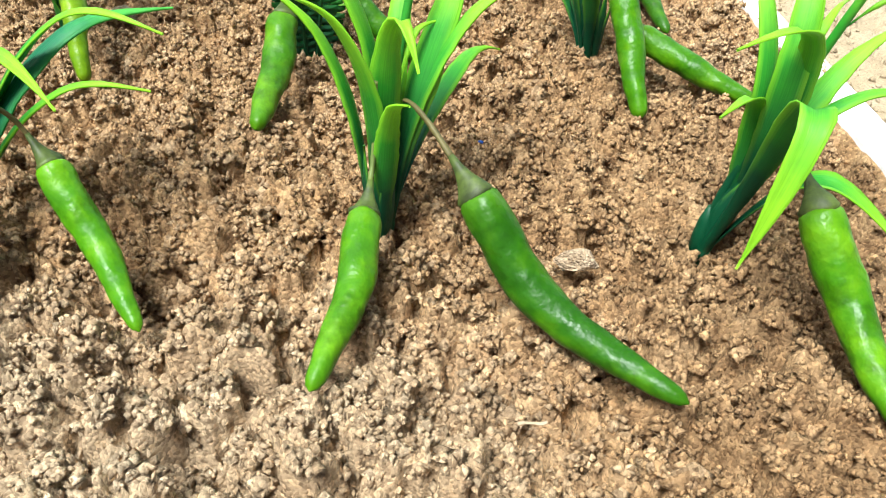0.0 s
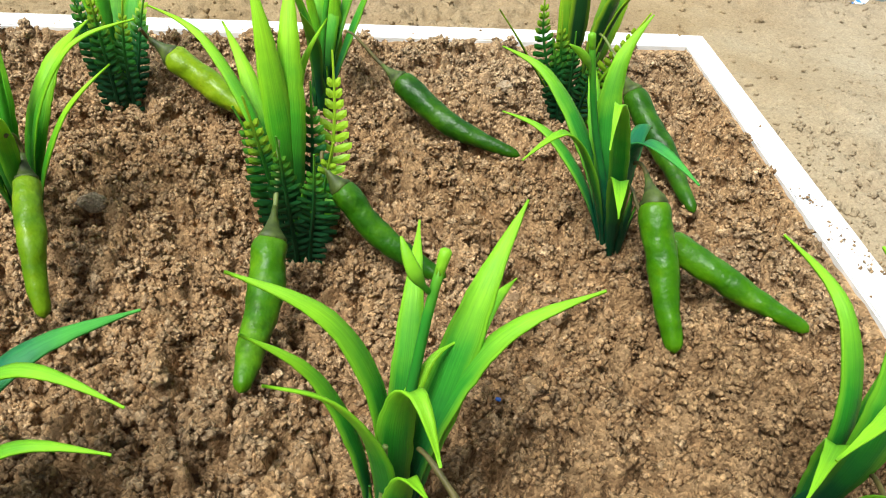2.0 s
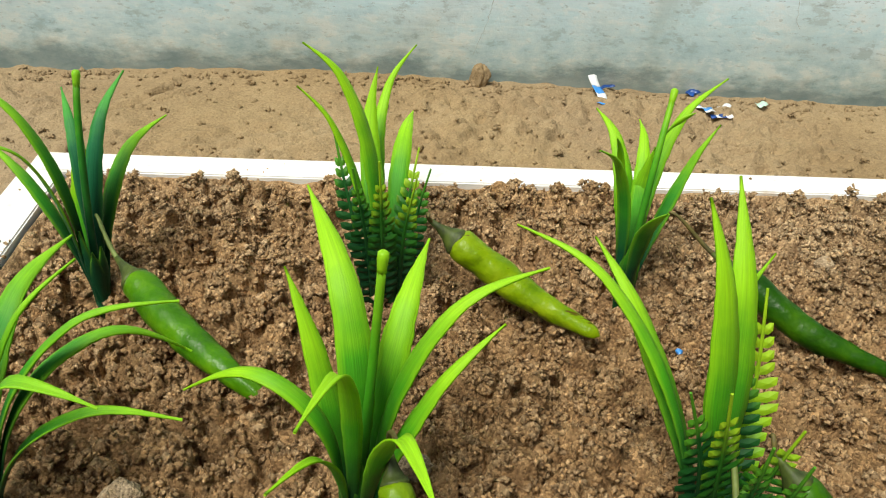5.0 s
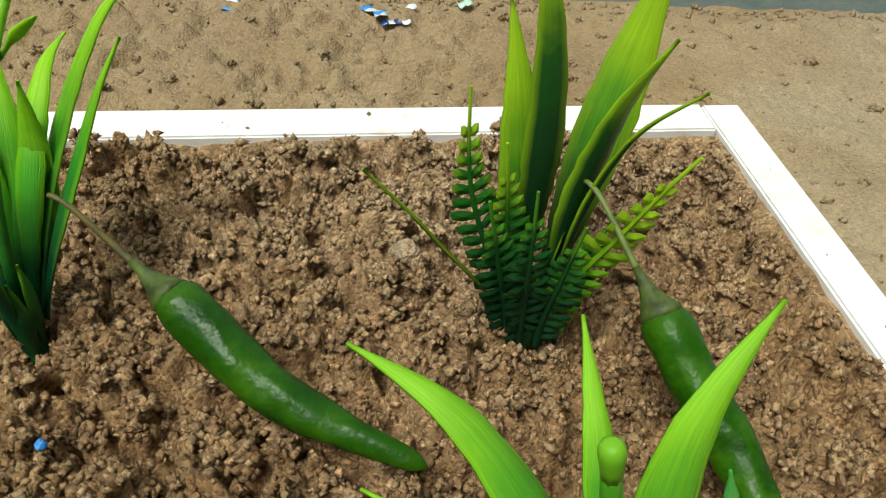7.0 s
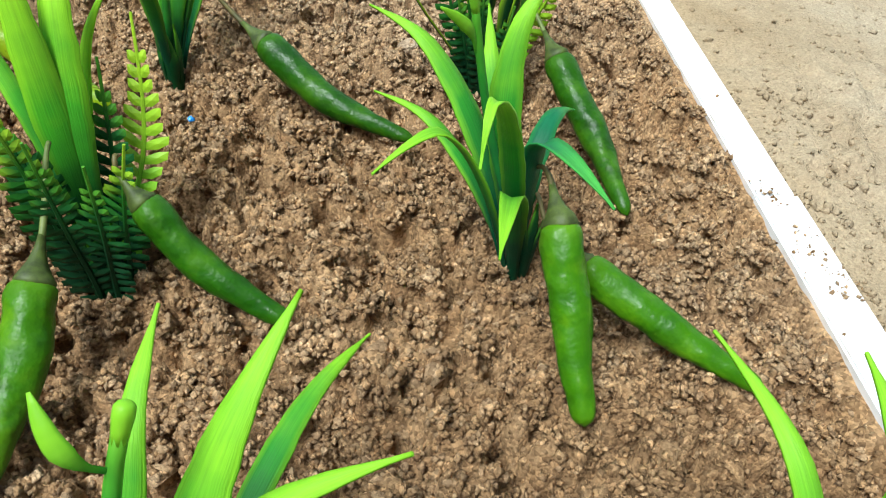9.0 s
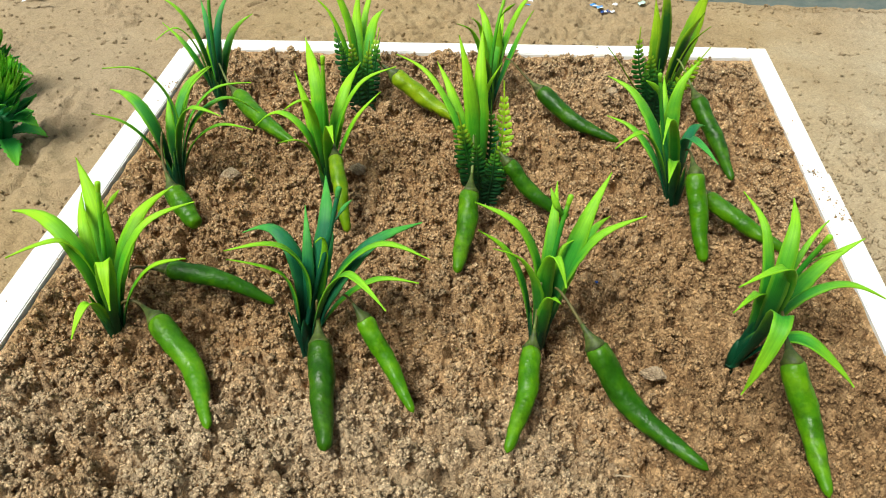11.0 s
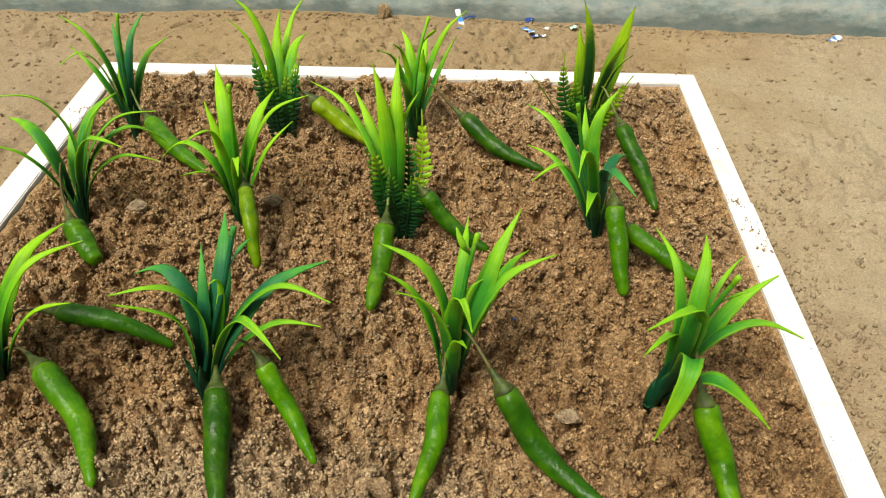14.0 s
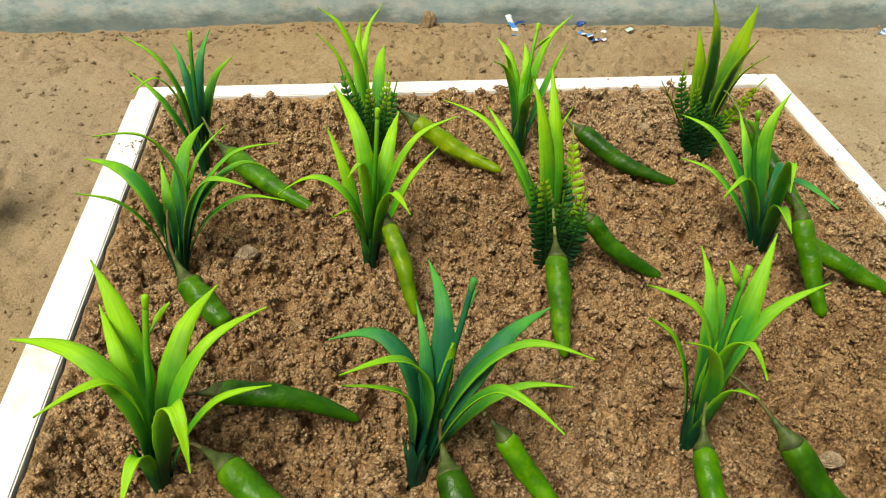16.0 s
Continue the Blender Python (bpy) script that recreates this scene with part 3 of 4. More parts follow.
def chilli(head, middle, tip, stem, radius, skin, label, blunt=0.35, stalk=STALK, curl=0.006):
    """A chilli from its head over its middle to its tip, with a calyx and a stalk that ends at stem. In millimetres."""
    rng = np.random.default_rng(int(abs(head[0]) * 10) + int(abs(tip[1])))
    head, middle, tip, stem = (np.array(v, float) / 1000 for v in (head, middle, tip, stem))
    radius, count, around = radius * 0.00093, 44, 24
    ob = thing("green_chilli", tuple(tip), label, "chilli", "chillies in the bed")
    line = through_three(head, middle, tip, count=count)
    wave = np.linspace(0, 1, count)
    line[:, 0] += 0.0007 * np.sin(wave * 9 + rng.uniform(0, 6)) * np.sin(math.pi * wave)
    s = wave
    r = np.clip(1 - (1 - s / 0.08) ** 2, 0, 1) ** 0.5 * 0.26 + 0.74
    r = np.where(s > 0.08, 1.0, r)
    r = r * (1 - (1 - blunt) * np.clip((s - 0.3) / 0.7, 0, 1) ** 1.5)
    r = r * (1 + 0.020 * np.sin(s * rng.uniform(11, 16) + rng.uniform(0, 6)) + 0.013 * np.sin(s * rng.uniform(22, 30) + rng.uniform(0, 6)))
    end = np.sqrt(np.clip(1 - ((s - 0.93) / 0.07).clip(0, 1) ** 2, 0.012, 1))
    verts, faces = tube(line, radius * r * end, around, 0.022, rng)
    mesh_object("body", verts - tip, faces, skin, ob, floats={"along": np.repeat(s, around)})
    out = (head - line[2]) / (np.linalg.norm(head - line[2]) + 1e-9)
    toward = (stem - head) / (np.linalg.norm(stem - head) + 1e-9)
    way = out * 0.65 + toward * 0.35
    way /= np.linalg.norm(way)
    collar = np.array([head - out * radius * 0.22, head + out * radius * 0.02, head + out * radius * 0.32, head + way * radius * 0.8, head + way * radius * 1.4, head + way * radius * 2.0])
    verts, faces = tube(collar, radius * np.array([0.80, 0.86, 0.68, 0.42, 0.23, 0.155]), 16, 0.05, rng)
    mesh_object("calyx", verts - tip, faces, CALYX, ob, floats={"along": np.repeat(np.linspace(0, 1, 6), 16)})
    neck = collar[-1]
    reach = np.linalg.norm(stem - neck)
    line = bezier((neck - way * radius * 0.2, neck + way * reach * 0.4, stem + np.array((0, 0, curl)) - (stem - neck) * 0.25, stem), 16)
    verts, faces = tube(line, np.linspace(radius * 0.155, 0.0009, 16) * (1 + 0.05 * rng.standard_normal(16)), 8, 0.05, rng)
    mesh_object("stalk", verts - tip, faces, stalk, ob)
    return ob


# ---- plastic plants ----
def blade_mesh(line, side, width, fold=0.3, seed=0, teeth=0.05):
    """A lance-shaped leaf along a line: two skins, a raised fold and slightly ragged edges."""
    rng = np.random.default_rng(seed)
    count = len(line)
    t, u, v = frames_along(line, side)
    s = np.linspace(0, 1, count)
    g = np.clip((s - 0.08) / 0.5, 0, 1)
    w = width * 0.5 * (0.36 + 0.64 * g * g * (3 - 2 * g)) * (1 - np.clip((s - 0.52) / 0.48, 0, 1) ** 1.55)
    w = np.maximum(w, 0.0004) * (1 + teeth * rng.uniform(-1, 1, count))
    across = np.array([-1, -0.5, 0, 0.5, 1.0])
    thick = 0.0004
    rows = []
    for sgn in (1, -1):
        lift = (np.abs(across) - 0.35) * fold
        rows.append(line[:, None] + u[:, None] * (across[None, :, None] * w[:, None, None]) + v[:, None] * (lift[None, :, None] * w[:, None, None] + sgn * thick))
    verts = np.concatenate([rows[0].reshape(-1, 3), rows[1].reshape(-1, 3)])
    n = count * 5
    faces = []
    for i in range(count - 1):
        for j in range(4):
            a, b2, c2, d = i * 5 + j, i * 5 + j + 1, i * 5 + j + 6, i * 5 + j + 5
            faces += [(a, b2, c2, d), (n + d, n + c2, n + b2, n + a)]
        for j in (0, 4):
            a, d = i * 5 + j, i * 5 + j + 5
            faces.append((a, d, n + d, n + a) if j == 0 else (d, a, n + a, n + d))
    faces += [tuple(range(5)) + tuple(n + j for j in range(4, -1, -1)), tuple((count - 1) * 5 + j for j in range(4, -1, -1)) + tuple(n + (count - 1) * 5 + j for j in range(5))]
    return verts, faces, {"along": np.tile(np.repeat(s, 5), 2), "across": np.tile(np.abs(across), count * 2)}


def leaf_across(base, tip):
    """The way the width of a leaf runs: level, across its reach; a steep leaf shows its face to the bed's front."""
    flat = (tip - base) * (1, 1, 0)
    reach = np.linalg.norm(flat)
    side = np.array((-flat[1], flat[0], 0)) / (reach + 1e-9)
    if side[0] < 0:
        side = -side
    k = np.clip((reach - 0.012) / 0.04, 0, 1)
    return side * k + np.array((1.0, 0.0, 0)) * (1 - k)


def long_leaf(parent, foot, mid, tip, width, mat, axis, folded=False, seed=0):
    """One moulded leaf: it rises with the sheaf, passes over mid and ends in a point at tip."""
    start = np.asarray(axis, float) * 0.75 + (mid - foot) / (np.linalg.norm(mid - foot) + 1e-9) * 0.5
    line = through_three(foot, mid, tip, start, 0.55 if folded else 1.0, 34)
    verts, faces, floats = blade_mesh(line, leaf_across(foot, tip), width, 0.34, seed, 0.06)
    return mesh_object("leaf", verts, faces, mat, parent, floats=floats)


def flower_stem(parent, mid, tip, mat, bud=None):
    line = through_three((0, 0, -0.01), mid, tip, (0, 0, 1), count=14)
    verts, faces = tube(line, np.linspace(0.0024, 0.0017, 14), 8)
    ob = mesh_object("flower_stem", verts, faces, mat, parent, floats={"along": np.repeat(np.linspace(0.1, 0.72, 14), 8)})
    end = (tip - line[-2]) / (np.linalg.norm(tip - line[-2]) + 1e-9)
    verts, faces = tube(np.array([tip + end * k for k in (-0.006, -0.003, 0.0, 0.0022, 0.003)]), [0.0017, 0.0019, 0.0022, 0.0021, 0.0012], 8)
    mesh_object("bud", verts, faces, mat, ob, floats={"along": np.full(len(verts), 0.85)})
    if bud is not None:
        foot, point = bud
        near = line[np.argmin(np.linalg.norm(line - foot, axis=1))]
        belly = foot + (point - foot) * 0.3
        line = through_three(near - (0, 0, 0.004), belly, point, count=14)
        w = np.interp(np.linspace(0, 1, 14), (0, 0.3, 0.55, 0.8, 1), (0.0009, 0.0010, 0.0026, 0.0018, 0.0004))
        verts, faces = tube(line, w, 8, squash=0.45)
        mesh_object("bract", verts, faces, mat, ob, floats={"along": np.repeat(np.linspace(0.55, 1, 14), 8)})
    return ob


def frond(parent, base, mid, tip, pairs, length, mat, seed=0):
    """A fern frond: a rib with two rows of blunt fleshy leaflets, in one mesh."""
    rng = np.random.default_rng(seed)
    base, tip = np.array(base, float), np.array(tip, float)
    line = through_three(base, np.array(mid, float), tip, (0, 0, 1), count=pairs + 4)
    t, u, v = frames_along(line, (1.0, -0.25 * np.sign(tip[0] - base[0]), 0))
    verts, faces = tube(line, np.linspace(0.0016, 0.0006, len(line)), 6)
    verts, faces, along = list(verts), list(faces), list(np.repeat(np.linspace(0, 1, len(line)), 6))
    step = np.linalg.norm(line[1] - line[0])
    for i in range(1, pairs + 1):
        s = i / (len(line) - 1)
        size = length * (0.75 + 0.45 * math.sin(math.pi * min(1, s + 0.1))) * (1 - 0.75 * max(0, s - 0.55) / 0.45) * rng.uniform(0.88, 1.1)
        for sgn in (-1, 1):
            d = u[i] * sgn * 0.9 + t[i] * 0.36 + v[i] * rng.uniform(-0.3, 0.1)
            d /= np.linalg.norm(d)
            w = t[i] * step * 0.44
            h = v[i] * 0.0009
            a, b2, c = line[i], line[i] + d * size * 0.6, line[i] + d * size
            k = len(verts)
            verts += [a - w * 0.6, a + w * 0.6, b2 - w, b2 + h, b2 + w, b2 - h, c - w * 0.55, c + w * 0.75]
            faces += [(k, k + 2, k + 3), (k, k + 3, k + 1), (k + 1, k + 3, k + 4), (k, k + 5, k + 2), (k, k + 1, k + 5), (k + 1, k + 4, k + 5),
                      (k + 2, k + 6, k + 3), (k + 6, k + 7, k + 3), (k + 3, k + 7, k + 4), (k + 2, k + 5, k + 6), (k + 5, k + 7, k + 6), (k + 5, k + 4, k + 7)]
            along += [s] * 2 + [min(1, s + 0.08)] * 4 + [min(1, s + 0.16)] * 2
    return mesh_object("frond", verts, faces, mat, parent, smooth=False, floats={"along": along, "across": np.full(len(verts), 0.8)})


def plastic_plant(name, base, label, leaves, mat, stem=(), bud=(), fronds=(), dyes=(), axis=(0, 0, 1), girth=3.6, pinna=7.5):
    """A moulded plastic plant, in millimetres. Each leaf: tip, the place it bends over, its width, and 1 if it is folded there.
    stem: its middle and end; bud: its foot and point; each frond: tip, middle and its number of leaflet pairs."""
    base = np.array(base, float) / 1000
    ob = thing(name, tuple(base), label, "plant", "plastic plants in the bed")
    rng = np.random.default_rng(int(abs(base[0]) * 1000))
    for i, (x, y, z, mx, my, mz, width, folded) in enumerate(leaves):
        tip, mid = np.array((x, y, z)) / 1000 - base, np.array((mx, my, mz)) / 1000 - base
        a = math.atan2(mid[1], mid[0])
        foot = np.array((math.cos(a) * girth, math.sin(a) * girth, -10)) / 1000
        long_leaf(ob, foot, mid, tip, width * 0.00118, mat[i % len(mat)], axis, folded, i)
    for i in range(4):
        a = -1.57 + (i - 1.5) * 0.9 + rng.uniform(-0.2, 0.2)
        out = np.array((math.cos(a), math.sin(a), 0))
        tall = rng.uniform(0.026, 0.048)
        top = np.array(axis) * tall + out * rng.uniform(0.004, 0.009)
        line = through_three(out * girth * 1.15 / 1000 - (0, 0, 0.01), np.array(axis) * tall * 0.5 + out * 0.006, top, axis, count=12)
        verts, faces, floats = blade_mesh(line, (-out[1], out[0], 0), 0.0085, 0.4, i)
        floats["along"] = floats["along"] * 0.45
        mesh_object("sheath_leaf", verts, faces, mat[0], ob, floats=floats)
    if stem:
        flower_stem(ob, np.array(stem[:3]) / 1000 - base, np.array(stem[3:]) / 1000 - base, mat[0], (np.array(bud[:3]) / 1000 - base, np.array(bud[3:]) / 1000 - base) if bud else None)
    for i, (x, y, z, mx, my, mz, pairs) in enumerate(fronds):
        tip, mid = np.array((x, y, z)) / 1000 - base, np.array((mx, my, mz)) / 1000 - base
        a = math.atan2(mid[1], mid[0])
        frond(ob, np.array((math.cos(a) * 9, math.sin(a) * 9, -8)) / 1000, mid, tip, pairs, pinna / 1000, dyes[i % len(dyes)], i)
    verts, faces = tube(np.array([(0, 0, -0.02), (0, 0, 0.0), (0, 0, 0.008), (0, 0, 0.016)]), np.array([1.25, 1.25, 1.0, 0.4]) * girth / 1000, 10)
    mesh_object("crown_sheath", verts, faces, mat[0], ob, floats={"along": np.zeros(len(verts))})
    return ob


plastic_plant("plastic_plant", (-258, -172, -4), "plastic lily plant with arching lime-tipped leaves in the soil", [
    (-292, -87, 109, -273, -116, 79, 16, 0), (-290, -100, 84, -270, -143, 78, 9, 0), (-332, -129, 87, -270, -165, 96, 12, 0), (-294, -200, 102, -266, -175, 97, 10, 1),
    (-266, -210, 32, -260, -187, 46, 9, 1), (-221, -217, 72, -227, -196, 97, 12, 1), (-223, -80, 78, -241, -122, 74, 14, 0), (-187, -121, 95, -224, -145, 87, 10, 0),
    (-183, -166, 77, -220, -162, 60, 7, 0), (-266, -130, 70, -272, -133, 25, 13, 0),
], [LEAF_LIME], stem=(-253, -148, 81, -248, -138, 121), bud=(-250, -135, 98, -238, -130, 111))
plastic_plant("plastic_plant", (-102, -175, -4), "plastic lily plant with dark blue-green arching leaves in the soil", [
    (-152, -127, 71, -115, -145, 86, 12, 0), (-144, -183, 101, -105, -168, 91, 9.5, 0), (-143, -185, 95, -109, -173, 70, 7, 1), (-99, -126, 99, -95, -151, 79, 9, 0),
    (-89, -95, 104, -83, -133, 94, 13.5, 0), (-83, -167, 98, -80, -159, 96, 7, 1), (-13, -116, 78, -53, -145, 76, 14, 0), (-1, -173, 91, -44, -158, 90, 8, 0),
    (-27, -216, 82, -57, -189, 89, 8.5, 1), (-10, -172, 67, -47, -168, 64, 7, 0),
], [LEAF_BLUE, LEAF, LEAF, LEAF_BLUE, LEAF_BLUE, LEAF, LEAF_BLUE, LEAF, LEAF, LEAF], stem=(-75, -149, 98, -68, -141, 125), bud=(-69, -135, 104, -63, -125, 105))
plastic_plant("plastic_plant", (78, -166, -4), "plastic lily plant with bright lime upright leaves in the soil", [
    (29, -152, 127, 64, -158, 108, 10, 0), (89, -91, 102, 86, -125, 90, 10, 0), (126, -108, 124, 107, -135, 98, 14, 0), (149, -141, 111, 112, -145, 89, 10, 0),
    (93, -193, 88, 86, -177, 101, 11.5, 1), (90, -197, 77, 84, -182, 67, 9.5, 1), (32, -158, 107, 55, -156, 84, 7, 0), (43, -184, 113, 63, -180, 99, 9, 0),
    (141, -39, 29, 115, -93, 45, 8, 0), (101, -140, 86, 92, -147, 84, 8, 0),
], [LEAF], stem=(90, -145, 102, 95, -138, 122), bud=(88, -148, 116, 81, -139, 131))
plastic_plant("plastic_plant", (229, -163, -4), "plastic lily plant leaning sideways with lime drooping leaves", [
    (220, -113, 114, 230, -152, 105, 8, 0), (252, -122, 116, 242, -162, 112, 11.5, 0), (285, -115, 92, 265, -139, 91, 5, 0), (305, -133, 91, 280, -140, 73, 12, 0),
    (323, -161, 58, 284, -156, 67, 8, 0), (200, -205, 106, 238, -180, 101, 10, 1), (204, -199, 77, 229, -172, 70, 8, 1), (213, -230, 31, 227, -220, 91, 12, 1),
    (297, -208, 18, 260, -188, 43, 11, 1),
], [LEAF], stem=(249, -175, 99, 255, -181, 129), bud=(256, -177, 111, 268, -180, 119), axis=(0.36, -0.05, 1))
plastic_plant("plastic_plant", (-279, 36, -4), "plastic lily plant with long thin arching green leaves", [
    (-313, 26, 127, -278, 37, 116, 9, 0), (-347, 85, 72, -299, 48, 74, 11, 0), (-335, 21, 83, -308, 32, 63, 5, 0), (-290, 87, 66, -283, 60, 47, 9, 0),
    (-261, 133, 74, -272, 84, 70, 11, 0), (-230, 68, 109, -254, 54, 87, 5, 0), (-191, 58, 98, -230, 48, 93, 6, 0), (-197, 79, 53, -227, 57, 80, 7, 0),
    (-208, 12, 89, -240, 21, 91, 9, 1), (-188, 30, 64, -224, 29, 67, 6, 0),
], [LEAF])
plastic_plant("plastic_plant", (-125, 34, -4), "plastic lily plant with lime upright leaves and a bud", [
    (-148, 111, 118, -127, 51, 99, 12.5, 0), (-155, 81, 98, -141, 61, 66, 10, 0), (-196, 59, 50, -152, 38, 75, 7, 0), (-150, -15, 80, -136, 14, 61, 4.5, 0),
    (-138, -22, 117, -128, 11, 107, 7, 1), (-96, 109, 94, -108, 67, 81, 12.5, 0), (-53, 60, 116, -89, 51, 101, 8.5, 0), (-68, 53, 94, -95, 41, 68, 8, 0),
    (-96, -33, 93, -107, 1, 88, 8.5, 1),
], [LEAF_LIME], stem=(-118, 36, 89, -115, 40, 133))
plastic_plant("plastic_fern_plant", (28, 24, -4), "plastic plant with broad lime leaves and fern fronds round its foot", [
    (-59, 104, 106, -22, 77, 96, 7, 0), (-21, 114, 94, -4, 85, 74, 11, 0), (4, 68, 144, 13, 50, 112, 13, 0), (24, 90, 141, 24, 56, 103, 13, 0),
    (43, 79, 112, 28, 68, 85, 6, 0),
], [LEAF_LIME], fronds=[
    (45, 79, 94, 45, 60, 46, 16), (40, 4, 72, 38, 8, 40, 15), (22, 4, 82, 24, 8, 42, 16), (6, 14, 98, 14, 16, 52, 17), (-2, 26, 86, 12, 26, 44, 15), (48, 26, 66, 42, 26, 36, 13), (34, 60, 84, 34, 48, 44, 15),
], dyes=[FERN_LIME, FERN_DARK, FERN_DARK, FERN, FERN_DARK, FERN, FERN_DARK], girth=7, pinna=9.4)
plastic_plant("plastic_plant", (208, 23, -4), "plastic lily plant with a knobbed stem and folded leaves", [
    (142, 93, 93, 169, 72, 84, 12.5, 0), (144, 80, 58, 172, 59, 53, 8, 0), (142, -9, 79, 167, 11, 83, 7.5, 1), (195, 99, 92, 195, 71, 75, 10, 0),
    (219, 71, 123, 201, 56, 100, 12.5, 0), (175, -36, 102, 179, -23, 117, 9, 1), (239, 85, 46, 214, 42, 60, 9, 0), (225, -27, 78, 207, 13, 77, 11, 1),
    (184, -42, 69, 194, -4, 65, 10, 1),
], [LEAF, LEAF, LEAF, LEAF, LEAF, LEAF, LEAF_BLUE, LEAF_BLUE, LEAF], stem=(188, 42, 78, 180, 44, 120), bud=(184, 43, 104, 167, 36, 120))
plastic_plant("plastic_plant", (-280, 190, -4), "plastic lily plant with pale curving leaves beside the border", [
    (-332, 201, 123, -300, 192, 102, 6.5, 0), (-338, 215, 83, -307, 199, 59, 6.5, 0), (-304, 253, 93, -290, 222, 83, 7, 0), (-266, 250, 106, -274, 218, 87, 9, 0),
    (-286, 225, 84, -286, 211, 58, 13, 0), (-251, 265, 72, -268, 230, 63, 9, 0), (-322, 158, 90, -302, 170, 98, 5, 1),
], [LEAF, LEAF, LEAF_BLUE, LEAF_BLUE, LEAF_LIME, LEAF, LEAF], stem=(-277, 203, 96, -276, 211, 119))
plastic_plant("plastic_fern_plant", (-115, 192, -4), "plastic plant with lime leaves and dark fern fronds", [
    (-163, 234, 133, -141, 229, 115, 10, 0), (-166, 225, 112, -147, 221, 92, 6, 0), (-124, 283, 101, -128, 267, 75, 12, 0), (-100, 317, 103, -118, 303, 79, 8, 0),
    (-101, 298, 65, -108, 243, 66, 10, 0),
], [LEAF_LIME], fronds=[
    (-98, 238, 70, -104, 217, 43, 13), (-147, 226, 86, -136, 205, 44, 14), (-120, 180, 92, -118, 180, 46, 16), (-134, 186, 84, -128, 188, 44, 15), (-100, 186, 80, -106, 186, 42, 14), (-92, 206, 74, -100, 202, 40, 13),
], dyes=[FERN, FERN_DARK, FERN, FERN_DARK, FERN, FERN_DARK], girth=7)
plastic_plant("plastic_plant", (27, 192, -4), "plastic lily plant with short lime leaves and a bud", [
    (11, 265, 87, 21, 244, 77, 12, 0), (-6, 183, 101, 10, 196, 84, 7, 0), (8, 204, 98, 17, 218, 79, 6, 0), (83, 254, 114, 58, 247, 90, 8, 0),
    (73, 225, 98, 59, 220, 73, 7, 0), (41, 270, 78, 38, 243, 74, 9, 0), (38, 224, 83, 35, 223, 51, 13, 0), (21, 141, 90, 25, 175, 54, 8, 1),
], [LEAF_LIME, LEAF, LEAF_LIME, LEAF_LIME, LEAF, LEAF_LIME, LEAF, LEAF], stem=(34, 208, 83, 43, 229, 114), bud=(41, 218, 99, 53, 216, 109))
plastic_plant("plastic_fern_plant", (212, 190, -4), "plastic plant with dark yellow-edged leaves and spreading fern fronds", [
    (199, 206, 147, 207, 198, 116, 12, 0), (253, 221, 136, 244, 218, 102, 19, 0), (199, 221, 114, 204, 208, 79, 14, 0), (243, 186, 116, 231, 190, 85, 13, 0),
    (246, 165, 110, 233, 183, 79, 4.5, 0), (148, 163, 88, 170, 172, 55, 3, 0),
], [LEAF_DARK, LEAF_EDGED, LEAF_EDGED, LEAF_DARK, LEAF_DARK, LEAF_DARK], fronds=[
    (185, 204, 91, 187, 200, 56, 16), (250, 165, 88, 240, 172, 62, 15), (204, 174, 70, 206, 176, 36, 13), (190, 180, 62, 196, 182, 34, 12), (236, 182, 52, 228, 184, 30, 11), (222, 172, 56, 219, 176, 30, 12), (196, 190, 78, 200, 190, 40, 14),
], dyes=[FERN, FERN_LIME, FERN_DARK, FERN_DARK, FERN_DARK, FERN_DARK, FERN], girth=7, pinna=8.0)

# chillies
chilli((-214, -180, 25), (-179, -213, 9), (-153, -261, 2), (-248, -166, 26), 10, CHILLI_MID, "curved bright green chilli lying with its stalk on a plant")
chilli((-223, -126, 28), (-175, -130, 21), (-136, -136, 3), (-245, -148, 38), 8.6, CHILLI_DARK, "long dark green chilli lying under plastic leaves", curl=0.012)
chilli((-84, -195, 23), (-75, -235, 12), (-66, -276, 6), (-87, -174, 47), 10.2, CHILLI_DARK, "thick glossy dark green chilli pointing away from a plant", blunt=0.5)
chilli((-51, -184, 40), (-33, -203, 18), (-10, -236, 0), (-65, -188, 66), 7.6, CHILLI_MID, "slim bright green chilli leaning on a plant")
chilli((73, -191, 24), (69, -227, 12), (57, -268, 4), (77, -176, 76), 8.2, CHILLI_MID, "wrinkled green chilli propped against a plant stem", blunt=0.4, stalk=STALK_PALE)
chilli((116, -204, 44), (140, -228, 15), (189, -274, 6), (88, -168, 64), 9.6, CHILLI_DARK, "long curved dark green chilli with a thin brown stalk")
chilli((246, -213, 47), (258, -244, 17), (262, -288, 4), (249, -168, 50), 9.4, CHILLI_MID, "straight glossy green chilli under drooping leaves")
chilli((-262, -10, 20), (-246, -28, 11), (-231, -43, 6), (-275, 26, 62), 10.8, CHILLI_MID, "short stout olive green chilli half under a plant", blunt=0.6)
chilli((-109, 16, 46), (-100, -16, 29), (-92, -41, 2), (-108, 8, 76), 7.6, CHILLI_PALE, "yellow-green lumpy chilli standing against a plant", blunt=0.5)
chilli((18, -15, 33), (16, -46, 15), (11, -91, 4), (19, 30, 64), 9.8, CHILLI_MID, "bright green chilli with a tall pale stalk", blunt=0.45, stalk=STALK_PALE)
chilli((51, 21, 41), (77, 5, 17), (109, -10, 3), (41, 34, 54), 8.0, CHILLI_DARK, "green chilli sloping down from a fern plant", blunt=0.5)
chilli((214, -6, 53), (217, -28, 31), (222, -62, 0), (208, 24, 56), 9, CHILLI_MID, "upright glossy green chilli crossing another", blunt=0.5)
